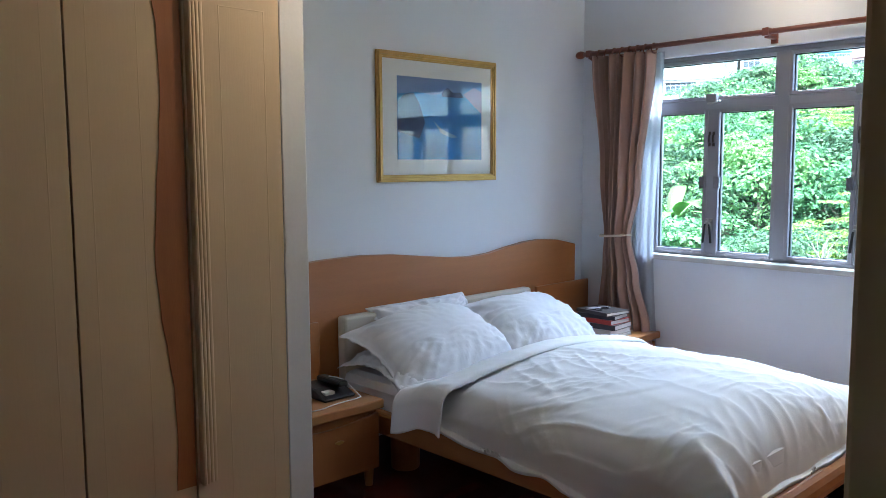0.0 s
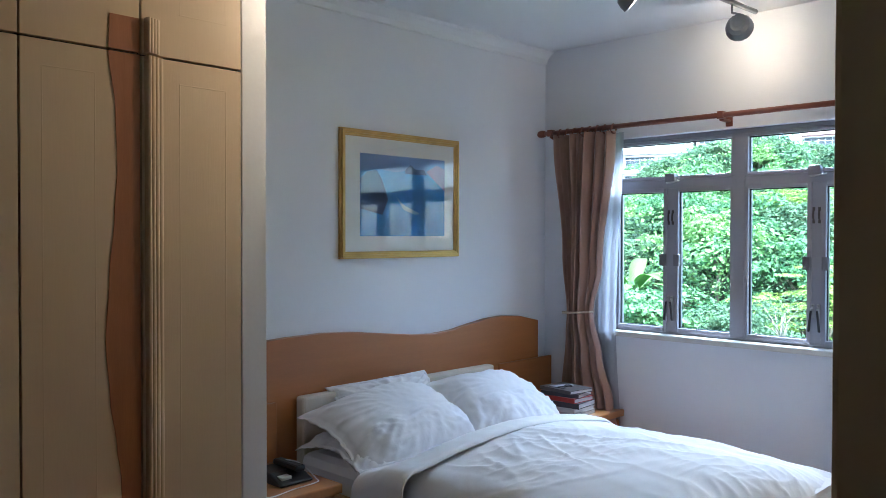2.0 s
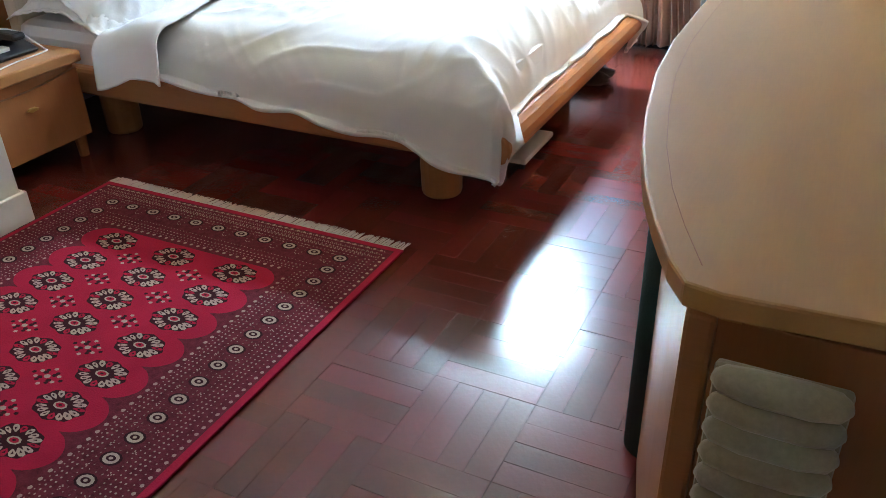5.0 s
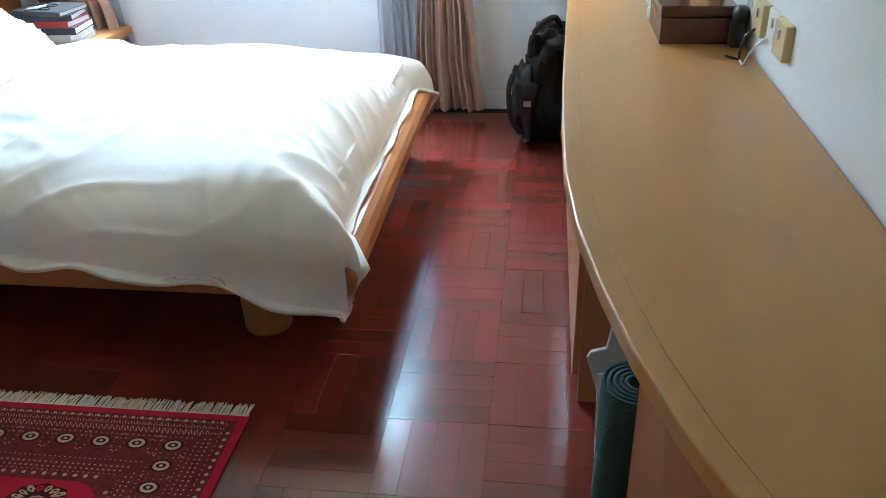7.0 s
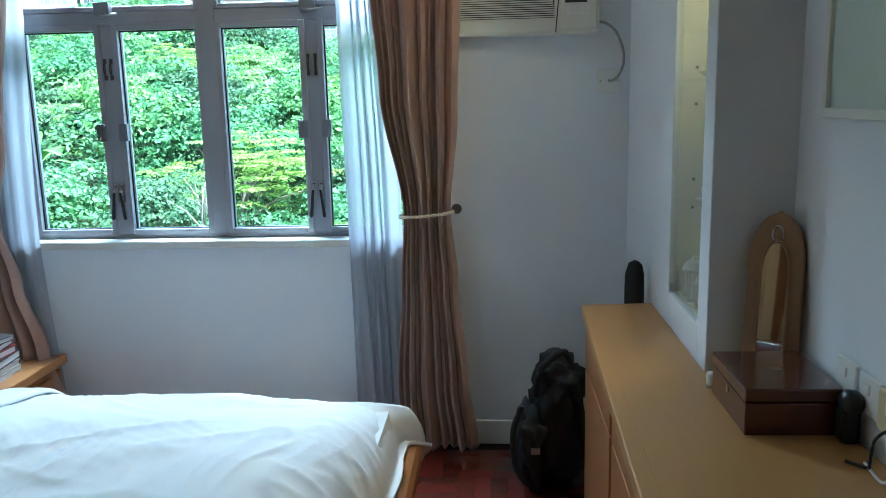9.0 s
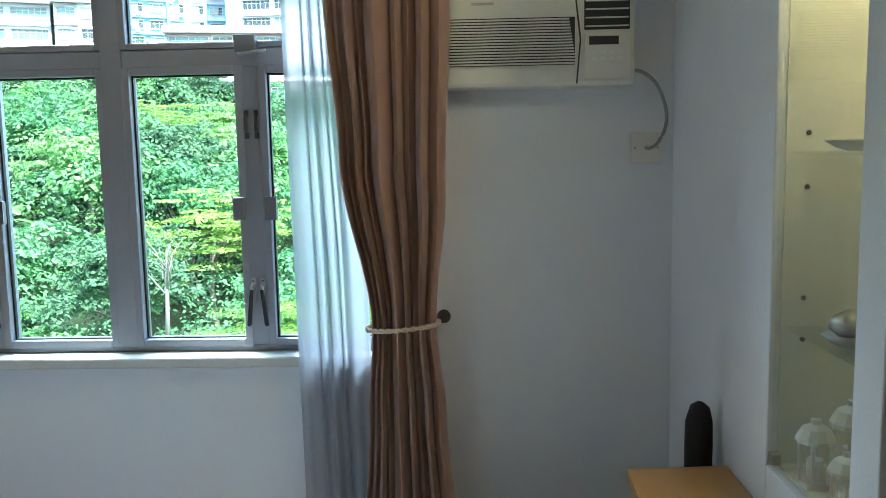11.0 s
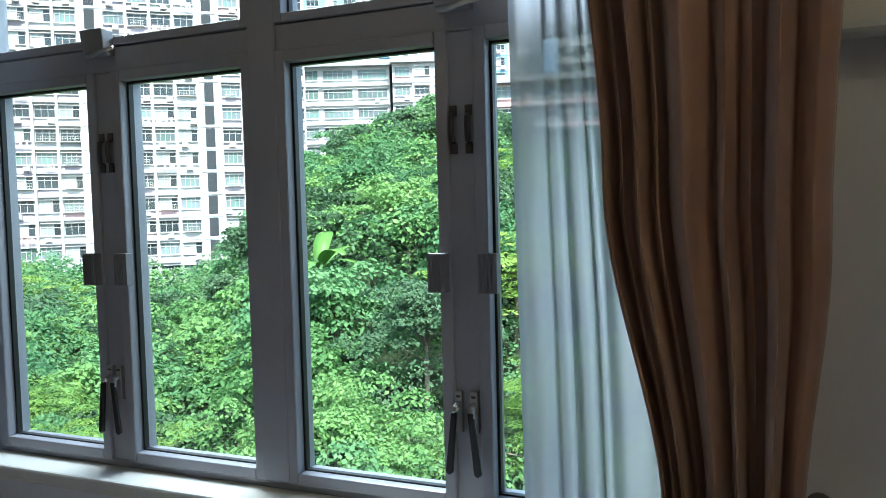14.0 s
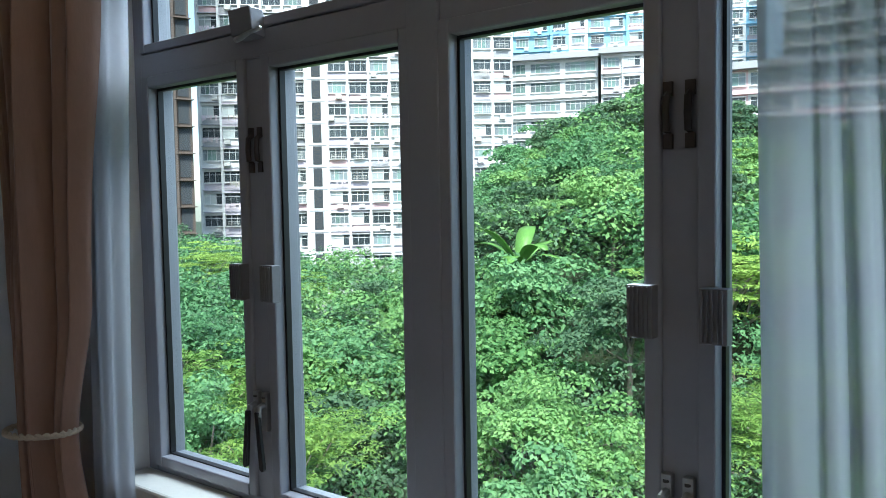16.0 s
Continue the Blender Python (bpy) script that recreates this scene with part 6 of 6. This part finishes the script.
def block(label, bearing0, bearing1, far0, far1, z0, floors, bays, facade, seed, storey=2.7, stair=(), wide=False, band=None, deep=10, pilaster=False):
    """An apartment block facing the room, its front between two bearings and distances."""
    rnd = random.Random(seed)
    a, b = [Vector((EYE.x - r * math.sin(radians(t)), r * math.cos(radians(t)), 0)) for t, r in ((bearing0, far0), (bearing1, far1))]
    width, h = (b - a).length, floors * storey
    bl = thing("apartment_building", (a.x, a.y, z0), label, "building", "apartment blocks")
    w, y0 = width / bays, a.y
    for k in range(bays):
        proud = 0.45 * (k % 4 in (1, 2)) * (not wide)
        x = a.x + (k + 0.5) * w
        part("wall", box(a.x + k * w, a.x + (k + 1) * w, y0 - proud, y0 + deep, z0, z0 + h), M_FACADE[facade[k % len(facade)]], bl)
        if pilaster:
            part("pilaster", box(a.x + k * w - 0.14, a.x + k * w + 0.14, y0 - 0.62, y0 - 0.455, z0, z0 + h), M_FACADE["white"], bl)
        y = y0 - proud - 0.01
        for f in range(floors):
            z = z0 + f * storey
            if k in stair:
                place("stair_opening", STAIR_SHADE_PANEL, bl, x, y, z)
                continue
            o = place("window", rnd.choice(WIN_B if wide else WIN_A), bl, x, y, z + 0.95)
            o.scale.x = min(1.0, (w - 0.45) / (4.4 if wide else 2.2))
            if not wide and rnd.random() < 0.6:
                o = place("spandrel", rnd.choice(SPANDREL), bl, x, y, z + 0.06)
                o.scale.x = w - 0.5
            q = rnd.random()
            if q < 0.45:
                place("cooling_unit", UNIT, bl, x + rnd.uniform(-0.3, 0.3) * w, y - 0.1, z + 0.3)
            elif not wide and q < 0.62:
                o = place("window_cage", CAGE, bl, x, y, z + 0.9)
                o.scale.x = rnd.uniform(0.5, 0.9)
            elif not wide and q < 0.8:
                place("washing", rnd.choice(WASHING), bl, x, y, z + 0.5)
    for f in range(floors):
        z = z0 + f * storey
        part("floor_band", box(a.x - 0.05, a.x + width + 0.05, y0 - 0.52, y0 - 0.02, z - 0.07, z + 0.03), M_FACADE[band or facade[0]], bl)
    part("podium", box(a.x, a.x + width, y0 - 0.5, y0 + deep, z0 - 16, z0 - 0.07), M_FACADE["grey"], bl)
    part("roof", box(a.x - 0.3, a.x + width + 0.3, y0 - 1.2, y0 + deep, z0 + h, z0 + h + 0.8), M_FACADE["grey"], bl)
    bl.rotation_euler.z = math.atan2(b.y - a.y, b.x - a.x)
    return bl


block("white and lilac weathered apartment block with stairwell shade as dark panels", 55.0, 33.4, 104, 103, -10, 24, 15, ("white", "lilac", "lilac", "white", "white"), 1, stair=(5, 10), band="grey", pilaster=True)
block("white apartment block with wide window bands", 34.6, 27.4, 124, 122, -6, 10, 3, ("white",), 2, 2.85, wide=True)
block("white apartment block beside the wide-banded block", 27.2, 23.0, 120, 120, -6, 10, 3, ("white",), 9, 2.85, band="grey")
block("pale blue apartment block behind the white blocks", 37.0, 16.5, 150, 150, 6, 20, 16, ("blue", "blue", "white", "blue"), 3, 2.8)
block("dark brown tiled tower with shade of narrow openings as dark panels", 60.0, 55.6, 84, 86, -12, 26, 4, ("brown",), 5, stair=(0, 1, 2, 3), band="brown")
block("pink and white low apartment block on the hillside", 20.5, 6, 98, 97, 5, 4, 5, ("pink", "white"), 6, 2.7, wide=True)
block("white apartment block high above the woods", 15.5, -20, 135, 135, 16, 12, 16, ("white", "white", "grey"), 7, 2.7, wide=True)
block("weathered grey apartment block far to the side", 74, 61, 90, 90, -12, 20, 8, ("grey", "white"), 8, 2.6)

# ---- parquet floor ----
SQ, N = 0.24, 4
SW = SQ / N
structure("wall_outside", box(-0.2, 3.3, RY - 0.15, 0.13, -9.5, -0.07), M_FACADE["grey"], "plain grey cement outer wall below the room", "wall")
bm = box(-0.2, 3.3, RY - 0.15, 0.13, -0.06, -0.0085)
box(3.3, 4.4, RY - 0.15, -2.6, -0.06, -0.0085, bm)
structure("floor_base", bm, M_GAP, "dark subfloor under the parquet", "floor")
fl = tagged(new("floor"), "glossy red-brown mahogany parquet in basket-weave blocks", "floor", "", "structure")


def strip_mesh(lx, ly):
    bm = box(-lx / 2, lx / 2, -ly / 2, ly / 2, -0.008, 0)
    bmesh.ops.bevel(bm, geom=[e for e in bm.edges if min(v.co.z for v in e.verts) > -0.001], offset=0.0004, segments=1, affect="EDGES")
    return mesh_of("parquet_strip", bm, M_PARQUET)


g = 0.0003
SX, SY = strip_mesh(SQ - g, SW - g), strip_mesh(SW - g, SQ - g)
rnd = random.Random(6)
verts, faces = [], []
for i in range(-10, 10):
    for j in range(-13, 9):
        cx, cy = 2.21 + SQ * (i + 0.5), -1.75 + SQ * (j + 0.5)
        if cx - SQ / 2 > 4.3 or cx + SQ / 2 < 0.02 or cy + SQ / 2 > 0.1 or cy < RY or (cx > 3.1 and cy > -2.7):
            continue
        for k in range(N):
            o = -SQ / 2 + SW * (k + 0.5)
            x, y, me = (cx, cy + o, SX) if (i + j) % 2 == 0 else (cx + o, cy, SY)
            dz, tx, ty = rnd.uniform(-0.0006, 0), rnd.gauss(0, 0.002), rnd.gauss(0, 0.002)
            if 1.95 < x < 2.7 and -3.3 < y < -0.3:
                ob = place("parquet_strip", me, fl, x, y, dz)
                ob.rotation_euler = (tx, ty, 0)
            else:
                lx, ly = ((SQ - g) / 2, (SW - g) / 2) if me is SX else ((SW - g) / 2, (SQ - g) / 2)
                n0 = len(verts)
                verts += [(x - lx, y - ly, dz), (x + lx, y - ly, dz), (x + lx, y + ly, dz), (x - lx, y + ly, dz), (x - lx, y - ly, -0.008), (x + lx, y - ly, -0.008), (x + lx, y + ly, -0.008), (x - lx, y + ly, -0.008)]
                faces += [(n0, n0 + 1, n0 + 2, n0 + 3), (n0, n0 + 4, n0 + 5, n0 + 1), (n0 + 1, n0 + 5, n0 + 6, n0 + 2), (n0 + 2, n0 + 6, n0 + 7, n0 + 3), (n0 + 3, n0 + 7, n0 + 4, n0)]
me = bpy.data.meshes.new("parquet_field")
me.from_pydata(verts, [], faces)
me.materials.append(M_PARQUET_JOINED)
ob = new("parquet_field", me)
ob.parent = fl
ob["kind"] = "stuff"
